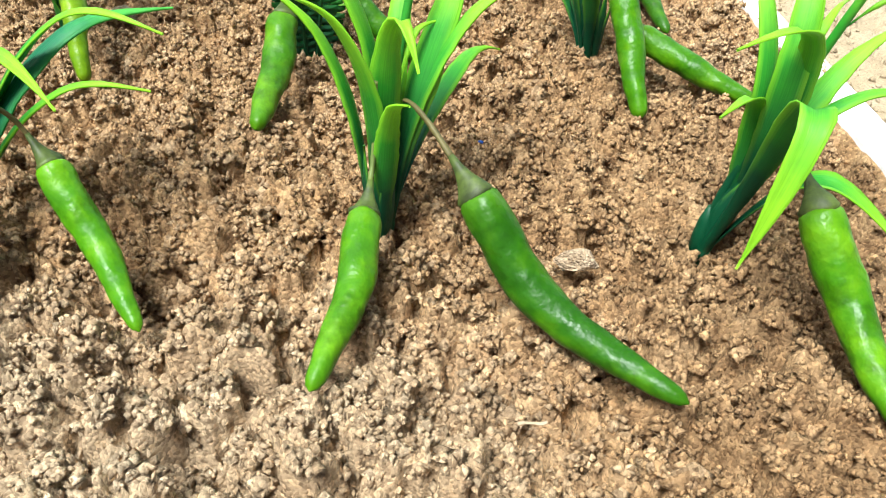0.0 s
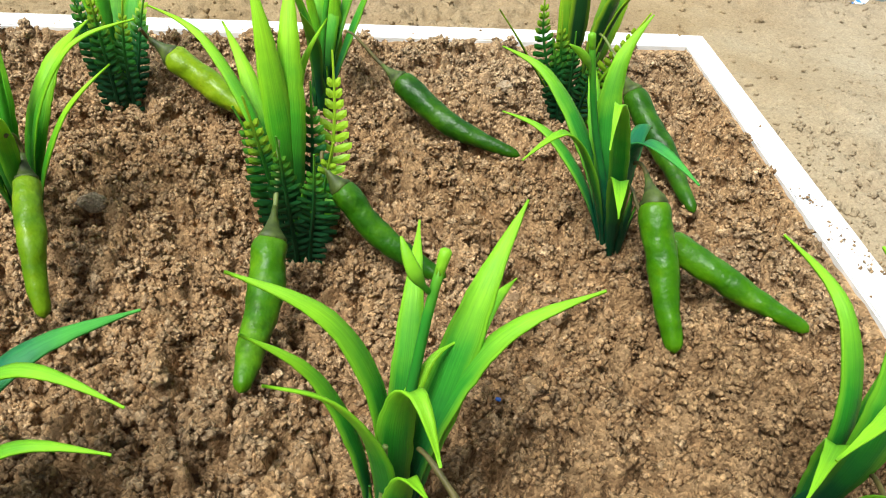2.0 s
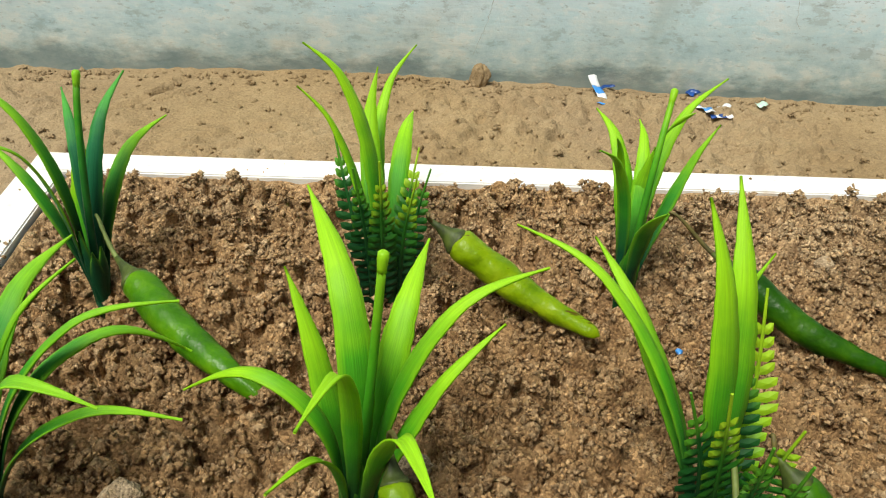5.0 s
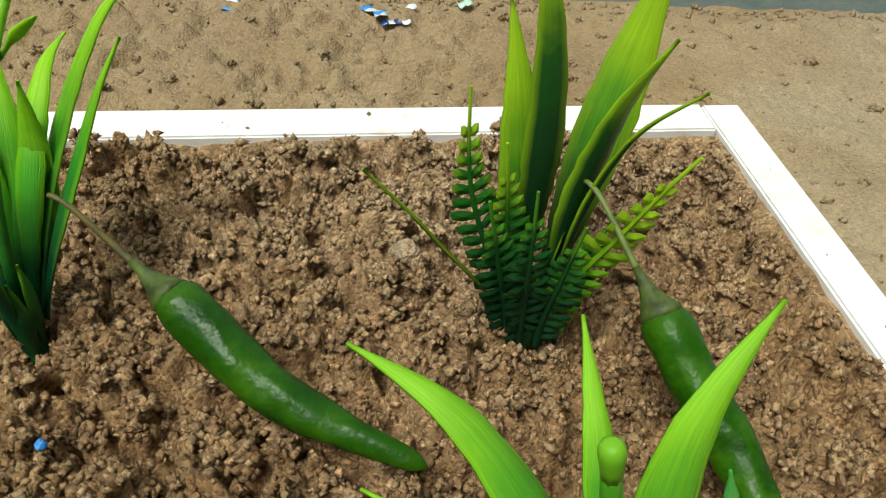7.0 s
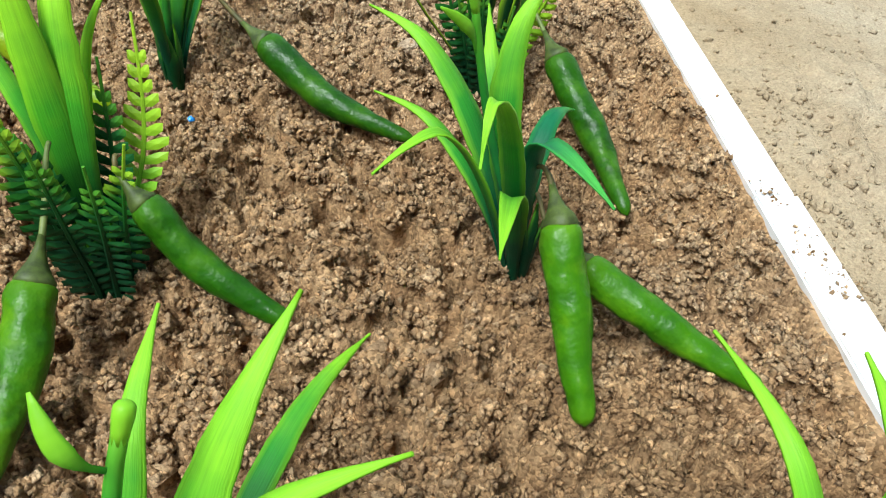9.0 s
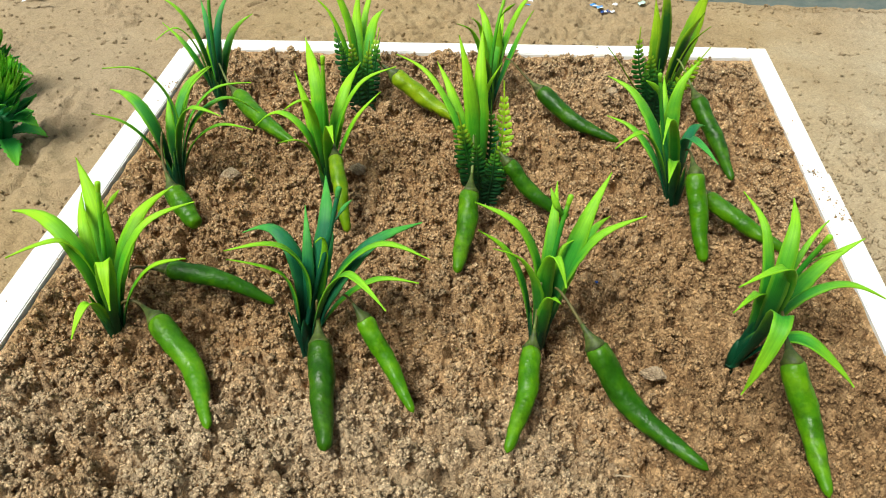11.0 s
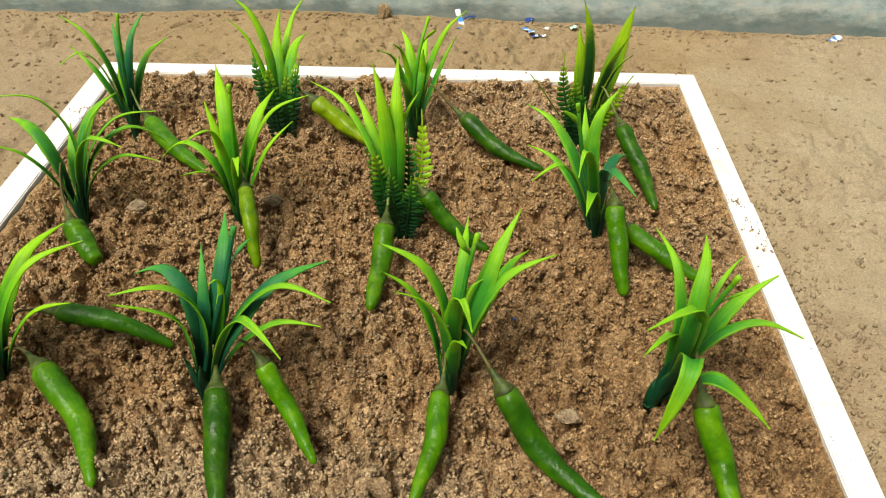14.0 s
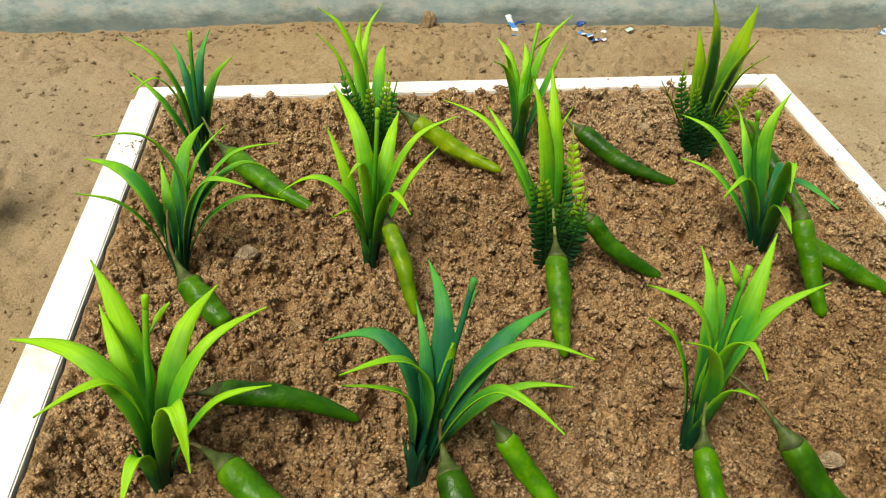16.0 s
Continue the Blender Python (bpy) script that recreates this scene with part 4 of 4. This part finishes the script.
chilli((230, 0, 24), (260, -24, 14), (296, -50, 4), (212, 30, 40), 8.7, CHILLI_MID, "green chilli lying under a crossing one", blunt=0.4)
chilli((244, 149, 38), (260, 111, 15), (270, 61, 0), (225, 190, 62), 9.2, CHILLI_DARK, "long straight dark green chilli with a green stalk", blunt=0.35, stalk=STALK_PALE)
chilli((84, 176, 29), (119, 146, 12), (166, 120, 3), (46, 200, 54), 9.5, CHILLI_DARK, "long curved glossy dark green chilli", blunt=0.3)
chilli((-76, 191, 36), (-37, 172, 15), (3, 146, 6), (-93, 184, 56), 10.2, CHILLI_SCARRED, "yellow-green chilli with brown scars", blunt=0.35)
chilli((-250, 166, 22), (-209, 125, 12), (-172, 97, 5), (-276, 196, 44), 10.2, CHILLI_MID, "olive green chilli with a yellowish stalk", blunt=0.4, stalk=STALK_PALE)


# ---- beside the bed: tub and succulents ----
def tub(place, radius, height):
    ob = thing("tub", place, "round blue plastic tub with a stepped rim on the sand", "tub")
    prof = [(0.0, 0.002), (0.72, 0.002), (0.76, 0.04), (0.795, 0.42), (0.85, 0.45), (0.875, 0.76), (0.925, 0.79), (0.945, 0.97), (1.0, 1.0), (1.0, 0.93), (0.965, 0.88), (0.94, 0.72), (0.90, 0.40), (0.80, 0.0), (0.0, 0.0)]
    n = 72
    ang = np.linspace(0, 2 * np.pi, n, endpoint=False)
    verts, faces = [], []
    for r, z in prof:
        verts += [(math.cos(a) * r * radius, math.sin(a) * r * radius, z * height + (0.003 if r < 0.76 and z > 0 else 0)) for a in ang]
    for i in range(len(prof) - 1):
        for j in range(n):
            faces.append((i * n + j, i * n + (j + 1) % n, (i + 1) * n + (j + 1) % n, (i + 1) * n + j))
    mesh_object("basin", verts, faces, TUB_BLUE, ob)
    verts, faces = [], []
    for a in ang:
        for k in range(8):
            b = k * math.pi / 4
            r = radius * 0.995 + 0.0022 * math.cos(b)
            verts.append((math.cos(a) * r, math.sin(a) * r, height * 0.985 + 0.0022 * math.sin(b)))
    faces = [(i * 8 + k, ((i + 1) % n) * 8 + k, ((i + 1) % n) * 8 + (k + 1) % 8, i * 8 + (k + 1) % 8) for i in range(n) for k in range(8)]
    mesh_object("rim", verts, faces, TUB_BLUE, ob)
    return ob


def ball(name, place, size, mat, label, category):
    bm = bmesh.new()
    bmesh.ops.create_icosphere(bm, subdivisions=3, radius=1)
    for v in bm.verts:
        v.co = Vector((v.co.x * size[0], v.co.y * size[1], v.co.z * size[2])) * (1 + 0.03 * noise.noise(v.co * 2))
    ob = part(name, bm, mat, smooth=True)
    ob.location = place
    return tagged(ob, label, category)


def succulent(place):
    """A plastic succulent: a stout stem, a whorl of toothed leaves, and a flame of pointed leaves that pales to lime at its top."""
    rng = np.random.default_rng(5)
    ob = thing("plastic_succulent", place, "bushy green plastic succulent with serrated leaves on the sand", "plant", "succulents round the tub")
    for i in range(4):
        a = i * 1.57 + 0.4
        foot = np.array((math.cos(a) * 0.010, math.sin(a) * 0.010, -0.006))
        line = through_three(foot, foot * (0.7, 0.7, 1) + np.array((0, 0, 0.02)), np.array((math.cos(a) * 0.008, math.sin(a) * 0.008, 0.046)), count=8)
        verts, faces = tube(line, np.linspace(0.005, 0.007, 8), 8)
        mesh_object("stem", verts, faces, SUCCULENT, ob, floats={"along": np.full(len(verts), 0.1), "across": np.full(len(verts), 0.5)})
    for i in range(9):
        a = i * 0.698 + rng.uniform(-0.2, 0.2)
        d, up = rng.uniform(0.042, 0.056), 0.016 + 0.022 * (i % 2)
        foot = np.array((math.cos(a) * 0.008, math.sin(a) * 0.008, up))
        tip = np.array((math.cos(a) * d, math.sin(a) * d, up + rng.uniform(-0.006, 0.014)))
        mid = (foot + tip) / 2 + np.array((0, 0, rng.uniform(0.008, 0.014)))
        line = through_three(foot, mid, tip, (math.cos(a), math.sin(a), 0.9), count=22)
        verts, faces, floats = blade_mesh(line, (-math.sin(a), math.cos(a), 0), 0.023, 0.3, i, 0.0)
        ring = np.tile(np.repeat(np.arange(22) % 2, 5), 2)[:, None] * np.tile(np.abs((-1, -0.5, 0, 0.5, 1.0)) > 0.9, 44)[:, None]
        verts = verts - ring * (verts - np.tile(np.repeat(line, 5, axis=0), (2, 1))) * 0.24
        mesh_object("leaf", verts, faces, SUCCULENT, ob, floats=floats)
    for i in range(66):
        k = i / 66
        a, lean = i * 2.4 + rng.uniform(-0.5, 0.5), 0.95 - 0.80 * k + rng.uniform(-0.25, 0.2)
        out = np.array((math.cos(a), math.sin(a), 0))
        long = 0.036 - 0.009 * k + rng.uniform(-0.007, 0.006)
        foot = out * 0.010 * (1 - 0.5 * k) + np.array((0, 0, 0.034 + 0.054 * k))
        bend = lean * rng.uniform(0.5, 1.25)
        mid = foot + (out * math.sin(lean) + np.array((0, 0, math.cos(lean)))) * long * 0.55
        tip = mid + (out * math.sin(bend) + np.array((0, 0, math.cos(bend)))) * long * 0.5
        verts, faces, floats = blade_mesh(through_three(foot, mid, tip, count=9), (-out[1], out[0], 0), 0.0105 - 0.004 * k, 0.45, i, 0.16)
        floats["along"] = floats["along"] * (0.5 + 0.4 * k) + 0.28 * k
        mesh_object("leaf", verts, faces, SUCCULENT, ob, floats=floats)
    vs, fs, al, ac = [], [], [], []
    for i in range(110):
        a, d = rng.uniform(0, 6.28), math.sqrt(rng.uniform(0, 1))
        out = np.array((math.cos(a), math.sin(a), 0)) * d
        foot = out * 0.012 + np.array((0, 0, 0.082 - 0.014 * d))
        tip = out * 0.026 + np.array((0, 0, 0.121 - 0.020 * d * d + rng.uniform(-0.006, 0.003)))
        v, f, fl = blade_mesh(through_three(foot, (foot + tip) / 2 + out * 0.002, tip, count=6), (-math.sin(a), math.cos(a), 0), 0.0042, 0.5, i)
        k = len(vs)
        vs += list(v)
        fs += [tuple(q + k for q in face) for face in f]
        al += list(0.25 + 0.7 * fl["along"])
        ac += list(fl["across"])
    mesh_object("tuft", vs, fs, SUCCULENT_TUFT, ob, "pale lime needle tuft", floats={"along": al, "across": ac})
    return ob


tub((-0.634, 0.090, GROUND_Z - 0.002), 0.113, 0.043)
for x, y, sx, sy, sz, mat, shade in (
    (-0.572, 0.108, 0.015, 0.011, 0.010, YELLOW, "yellow"), (-0.596, 0.120, 0.020, 0.013, 0.011, PALE_PLASTIC, "pale grey"),
    (-0.667, 0.103, 0.019, 0.014, 0.012, RED, "red"), (-0.658, 0.066, 0.013, 0.012, 0.012, RED, "red"), (-0.634, 0.044, 0.019, 0.013, 0.011, ORANGE, "orange"),
):
    ball("toy_piece", (x, y, GROUND_Z + sz + 0.002), (sx, sy, sz), mat, f"small {shade} plastic toy piece lying in the tub", "toy")
first_succulent = succulent((-0.551, 0.020, GROUND_Z))
for x, y, lean, turn, size in ((-0.509, 0.105, 21, 70, 1.0), (-0.682, 0.276, 10, 160, 0.98), (-0.572, 0.206, 15, 250, 0.88)):
    other = copy_thing(first_succulent, pose(x, y, GROUND_Z, 0, lean, 0) @ pose(0, 0, 0, 0, 0, turn))
    other.scale = (size, size, size)

# ---- litter, stones and crumbs ----
def film_strip(place, turn, length, width, mat, label, bands=None, seed=0, lift=0.15):
    """A crinkled strip of wrapper film."""
    rng = np.random.default_rng(seed)
    place = (place[0], place[1], float(ground_height(np.array([place[0]]), np.array([place[1]]))[0]) + 0.001 if abs(place[1]) > 0.4 else place[2])
    ob = thing("wrapper_scrap", place, label, "litter", "scraps by the wall")
    n = 18
    s = np.linspace(-0.5, 0.5, n)
    k = rng.uniform(0, 6, 3)
    z = 0.0015 + lift * length * (s + 0.5) ** 2 + 0.05 * width * np.sin(s * 14 + k[0])
    off = 0.12 * length * np.sin(s * 4 + k[1])
    c, d = math.cos(turn), math.sin(turn)
    cuts = [0, n - 1] if not bands else [0, 4, 8, 12, n - 1]
    for b in range(len(cuts) - 1):
        verts, faces = [], []
        for i in range(cuts[b], cuts[b + 1] + 1):
            for e in (-1, -0.3, 0.4, 1):
                x, y = s[i] * length, off[i] + e * width / 2
                verts.append((c * x - d * y, d * x + c * y, z[i] + 0.09 * width * math.sin(e * 2.5 + i * 0.5)))
        m = cuts[b + 1] - cuts[b] + 1
        faces = [(i * 4 + j, i * 4 + j + 1, i * 4 + j + 5, i * 4 + j + 4) for i in range(m - 1) for j in range(3)]
        film = mesh_object("film", verts, faces, WRAPPER_WHITE if bands and b in (1, 3) else mat, ob)
        solid = film.modifiers.new("thickness", "SOLIDIFY")
        solid.thickness = 0.0004
    return ob


film_strip((0.072, 0.490, -0.010), 1.47, 0.036, 0.008, WRAPPER_BLUE, "crinkled blue and white wrapper scrap on the sand", True, 1, 0.35)
film_strip((0.086, 0.514, -0.004), 0.3, 0.016, 0.005, WRAPPER_NAVY, "small dark blue wrapper scrap against the wall foot", False, 2)
film_strip((0.167, 0.473, -0.010), -1.15, 0.026, 0.009, WRAPPER_BLUE, "torn blue and white wrapper scrap on the sand", True, 3)
film_strip((0.181, 0.461, -0.010), 0.12, 0.018, 0.007, WRAPPER_NAVY, "folded blue wrapper scrap on the sand", True, 4)
film_strip((0.190, 0.481, -0.008), 0.4, 0.013, 0.007, WRAPPER_WHITE, "white wrapper scrap on the sand", False, 5)
film_strip((0.170, 0.512, -0.004), 0.8, 0.012, 0.009, WRAPPER_NAVY, "small blue wrapper scrap at the wall foot", False, 6)
film_strip((0.231, 0.493, -0.006), 0.2, 0.010, 0.008, MINT, "pale mint wrapper scrap on the sand", False, 7)
film_strip((0.588, 0.481, -0.008), 0.3, 0.020, 0.012, WRAPPER_BLUE, "blue and white wrapper scrap on the sand", True, 8)
film_strip((-0.663, 0.490, -0.010), 0.1, 0.032, 0.008, WRAPPER_WHITE, "pale wrapper strip on the sand", False, 9)
film_strip((-0.634, 0.461, -0.012), 0.05, 0.030, 0.004, STRAW, "dry straw strip on the sand", False, 10)
film_strip((0.134, -0.279, -0.001), 0.2, 0.010, 0.0012, STRAW, "thin pale curled straw on the soil", False, 11)


def stone(place, size, mat, label, name="pebble", seed=0):
    """A rough angular stone or clod."""
    rng = np.random.default_rng(seed)
    bm = bmesh.new()
    bmesh.ops.create_icosphere(bm, subdivisions=3, radius=1)
    shift = Vector(rng.uniform(-9, 9, 3))
    cuts = [(Vector(rng.standard_normal(3)).normalized(), rng.uniform(0.55, 0.85)) for _ in range(7)]
    for v in bm.verts:
        co = v.co.copy()
        for normal, far in cuts:
            over = co.dot(normal) - far
            if over > 0:
                co -= normal * over * 0.9
        k = 1.1 + 0.22 * noise.noise(v.co * 1.6 + shift) + 0.16 * noise.noise(v.co * 5 + shift) + 0.10 * noise.noise(v.co * 11 + shift)
        v.co = Vector((co.x * size[0] * k, co.y * size[1] * k, co.z * size[2] * k))
    ob = part(name, bm, mat)
    ob.location = place
    return tagged(ob, label, "stone", "stones in the bed")


stone((-0.226, 0.042, 0.001), (0.011, 0.008, 0.008), PEBBLE, "pale grey-brown pebble on the soil", seed=1)
stone((-0.101, 0.062, -0.001), (0.009, 0.007, 0.006), PEBBLE, "brown pebble on the soil", seed=2)
stone((0.167, 0.224, 0.002), (0.006, 0.005, 0.005), PEBBLE, "small pale pebble on the soil", seed=3)
stone((0.262, 0.212, 0.001), (0.008, 0.006, 0.005), SOIL, "pale pebble on the soil near the border", seed=4)
stone((0.240, 0.226, 0.001), (0.007, 0.006, 0.005), SOIL, "rounded pebble on the soil near the border", seed=5)
stone((0.166, -0.188, -0.001), (0.010, 0.006, 0.006), PEBBLE, "brown pebble among the chillies", seed=6)
stone((-0.036, 0.512, -0.004), (0.010, 0.008, 0.015), SAND, "upright sandy clod at the wall foot", "clod", 7)
stone((0.040, 0.306, 0.006), (0.0032, 0.003, 0.005), SOIL, "soil clod against the border", "clod", 8)
stone((-0.038, 0.300, 0.006), (0.005, 0.004, 0.006), SOIL, "soil clod against the border", "clod", 9)
stone((0.046, 0.138, 0.003), (0.0019, 0.0019, 0.0017), WRAPPER_BLUE, "tiny blue bead on the soil", "bead", 10)
stone((0.129, -0.092, 0.0002), (0.0014, 0.0012, 0.0010), WRAPPER_NAVY, "tiny blue chip on the soil", "bead", 11)


GRAIN = (np.array(((1, 0, 0), (-1, 0, 0), (0, 1, 0), (0, -1, 0), (0, 0, 1), (0, 0, -1)), float) * 1.25,
         np.array(((0, 2, 4), (2, 1, 4), (1, 3, 4), (3, 0, 4), (2, 0, 5), (1, 2, 5), (3, 1, 5), (0, 3, 5))))


def crumbs(name, count, place_one, mat, label, seed, small, large, power=3.0):
    """Many loose crumbs as one joined mesh."""
    rng = np.random.default_rng(seed)
    unit, tris = GRAIN
    xyz = place_one(rng, count)
    r = small + (large - small) * rng.uniform(0, 1, count) ** power
    jag = 1 + 0.28 * rng.standard_normal((count, len(unit), 1)).clip(-1.6, 1.6)
    squash = rng.uniform(0.65, 1.15, (count, 1, 3))
    v = unit[None] * jag * squash * r[:, None, None] + xyz[:, None]
    f = tris[None] + (np.arange(count) * len(unit))[:, None, None]
    me = bpy.data.meshes.new(name)
    v, f = v.reshape(-1, 3), f.reshape(-1, 3)
    me.vertices.add(len(v))
    me.vertices.foreach_set("co", v.astype(np.float32).ravel())
    me.loops.add(f.size)
    me.loops.foreach_set("vertex_index", f.astype(np.int32).ravel())
    me.polygons.add(len(f))
    me.polygons.foreach_set("loop_start", np.arange(0, f.size, 3, dtype=np.int32))
    me.polygons.foreach_set("use_smooth", np.ones(len(f), bool))
    me.update(calc_edges=True)
    if mat is SOIL:
        me.attributes.new("dry", "FLOAT", "POINT").data.foreach_set("value", np.repeat(np.clip(dryness(xyz[:, 0], xyz[:, 1]) + rng.uniform(-0.1, 0.35, count), -0.5, 0.95), len(unit)).astype(np.float32))
    me.materials.append(mat)
    return tagged(new(name, me), label, "soil", kind="stuff")


def on_soil(rng, count):
    x, y = rng.uniform(-HALF_W + STRIP + 0.003, HALF_W - STRIP - 0.003, count), rng.uniform(FRONT + STRIP + 0.003, BACK - STRIP - 0.003, count)
    return np.stack([x, y, soil_height(x, y) + 0.0006], 1)


def on_strips(rng, count):
    side = rng.integers(0, 3, count)
    u = rng.uniform(0, 1, count)
    w = rng.beta(0.6, 1.6, count) * STRIP
    x = np.where(side == 0, HALF_W - STRIP + w, np.where(side == 1, -HALF_W + STRIP - w, -HALF_W + u * 2 * HALF_W))
    y = np.where(side == 2, BACK - STRIP + w, FRONT + (BACK - FRONT) * u)
    heap = smooth_noise(x * 1.0, y * 1.0, 0.03, 95) > 0.17
    z = np.where(heap, GROUND_Z + TOP + 0.0004, -0.012)
    return np.stack([x, y, z], 1)


def on_ground(rng, count):
    x, y = rng.uniform(-0.85, 0.7, count), rng.uniform(-0.6, 0.505, count)
    inside = (np.abs(x) < HALF_W + 0.004) & (y < BACK + 0.004) & (y > FRONT - 0.004)
    x = np.where(inside, np.sign(x) * (HALF_W + 0.004 + rng.uniform(0, 0.2, count)), x)
    return np.stack([x, y, ground_height(x, y) + 0.0002], 1)


def crumb_clods(name, count, place_one, mat, label, seed, small, large):
    """Clods of soil, each a loose cluster of sharp little grains round a lump, as one joined mesh."""
    rng = np.random.default_rng(seed)
    unit, tris = GRAIN
    xyz = place_one(rng, count)
    r = small + (large - small) * rng.uniform(0, 1, count) ** 1.7
    many = np.clip((r / 0.0011) ** 2 * 0.9, 4, 16).astype(int)
    owner = np.repeat(np.arange(count), many)
    n = len(owner)
    way = rng.standard_normal((n, 3))
    way[:, 2] = np.abs(way[:, 2]) * 0.9 - 0.15
    way /= np.linalg.norm(way, axis=1)[:, None]
    squat = rng.uniform(0.55, 0.95, count)[owner]
    place = xyz[owner] + way * (r[owner] * rng.uniform(0.62, 1.05, n))[:, None] * np.stack([np.ones(n), np.ones(n), squat], 1)
    size = rng.uniform(0.0009, 0.0017, n) * (0.85 + 60 * r[owner])
    core = xyz + np.stack([0 * r, 0 * r, 0 * r - r * 0.1], 1)
    place, size = np.concatenate([core, place]), np.concatenate([r * 0.72, size])
    total = len(place)
    jag = 1 + 0.38 * rng.standard_normal((total, len(unit), 1)).clip(-1.5, 1.6)
    v = unit[None] * jag * rng.uniform(0.5, 1.3, (total, 1, 3)) * size[:, None, None] + place[:, None]
    f = tris[None] + (np.arange(total) * len(unit))[:, None, None]
    me = bpy.data.meshes.new(name)
    v, f = v.reshape(-1, 3), f.reshape(-1, 3)
    me.vertices.add(len(v))
    me.vertices.foreach_set("co", v.astype(np.float32).ravel())
    me.loops.add(f.size)
    me.loops.foreach_set("vertex_index", f.astype(np.int32).ravel())
    me.polygons.add(len(f))
    me.polygons.foreach_set("loop_start", np.arange(0, f.size, 3, dtype=np.int32))
    me.update(calc_edges=True)
    soil_tone = np.clip(dryness(place[:, 0], place[:, 1]) + rng.uniform(-0.1, 0.35, total), -0.5, 0.95)
    me.attributes.new("dry", "FLOAT", "POINT").data.foreach_set("value", np.repeat(soil_tone, len(unit)).astype(np.float32))
    me.materials.append(mat)
    return tagged(new(name, me), label, "soil", kind="stuff")


def scattered(rng, count):
    """Clods over the bed, closer together in patches."""
    x, y = rng.uniform(-HALF_W + STRIP + 0.006, HALF_W - STRIP - 0.007, count * 2), rng.uniform(FRONT + STRIP + 0.006, BACK - STRIP - 0.006, count * 2)
    order = np.argsort(0.12 * smooth_noise(x, y, 0.03, 98) + 4 * furrow(x, y) + rng.uniform(-0.6, 0.6, count * 2))[:count]
    x, y = x[order], y[order]
    return np.stack([x, y, soil_height(x, y) + 0.0012], 1)


def on_sand(rng, count):
    x, y = rng.uniform(-0.75, 0.65, count * 2), BACK + 0.008 + (0.512 - BACK - 0.008) * rng.uniform(0, 1, count * 2)
    beside = rng.uniform(0, 1, count * 2) < 0.35
    x = np.where(beside, np.sign(x) * (HALF_W + 0.008 + 0.25 * rng.uniform(0, 1, count * 2) ** 1.5), x)
    y = np.where(beside, rng.uniform(-0.35, 0.5, count * 2), y)
    clear = np.where(np.hypot(x + 0.634, y - 0.095) < 0.12, 9, 0)
    order = np.argsort(smooth_noise(x, y, 0.07, 99) + rng.uniform(-0.35, 0.35, count * 2) + clear)[:count]
    x, y = x[order], y[order]
    return np.stack([x, y, ground_height(x, y)], 1)


crumb_clods("soil_clods", 11000, scattered, SOIL, "loose granular clods of brown soil over the bed", 21, 0.0019, 0.0060)
crumb_clods("sand_clods", 330, on_sand, SAND, "crumbled sandy clods scattered over the ground", 22, 0.0010, 0.0040)
crumbs("soil_crumbs", 24000, on_soil, SOIL, "loose crumbs of brown soil over the bed", 1, 0.0009, 0.0026, 1.6)


def heaps_on_strip(rng, count):
    """Soil trodden over the border in a few heaps."""
    spot = rng.integers(0, 4, count)
    cx, cy, spread = np.array((0.350, 0.353, 0.358, -0.350))[spot], np.array((0.076, 0.030, 0.008, 0.215))[spot], np.array((0.004, 0.006, 0.005, 0.007))[spot]
    x, y = cx + rng.standard_normal(count) * spread, cy + rng.standard_normal(count) * spread * 1.5
    on = (np.abs(x) > HALF_W - STRIP) & (np.abs(x) < HALF_W)
    return np.stack([x, y, np.where(on, GROUND_Z + TOP + 0.0006, -0.006)], 1)


def beside_strip(rng, count):
    x = HALF_W + 0.002 + np.abs(rng.standard_normal(count)) * 0.03
    y = rng.uniform(-0.33, 0.2, count)
    return np.stack([x, y, ground_height(x, y) + 0.0004], 1)


def along_wall(rng, count):
    """Crumbled sand gathered at the wall's foot and along the back border."""
    foot = rng.uniform(0, 1, count) < 0.6
    x = rng.uniform(-0.8, 0.75, count)
    y = np.where(foot, 0.513 - 0.02 * x - np.abs(rng.standard_normal(count)) * 0.012, BACK + 0.004 + np.abs(rng.standard_normal(count)) * 0.018)
    x = np.where(foot, x, np.clip(x, -0.36, 0.36))
    return np.stack([x, y, ground_height(x, y) + 0.0004], 1)


crumbs("crumbled_sand", 1500, along_wall, SAND, "crumbled sand along the wall foot and the border", 9, 0.0008, 0.0034, 2.6)
crumbs("spilled_soil", 150, heaps_on_strip, SOIL, "small heaps of soil spilled over the border", 7, 0.0003, 0.0014)
crumbs("strewn_soil", 900, beside_strip, SAND, "crumbs strewn along the outside of the border", 8, 0.0006, 0.0034)
crumbs("soil_specks", 320, on_strips, SOIL, "specks of soil spilled on the white border", 2, 0.0003, 0.0013)
crumbs("sand_grit", 5000, on_ground, SAND, "loose sandy grit on the ground", 3, 0.0005, 0.0026)
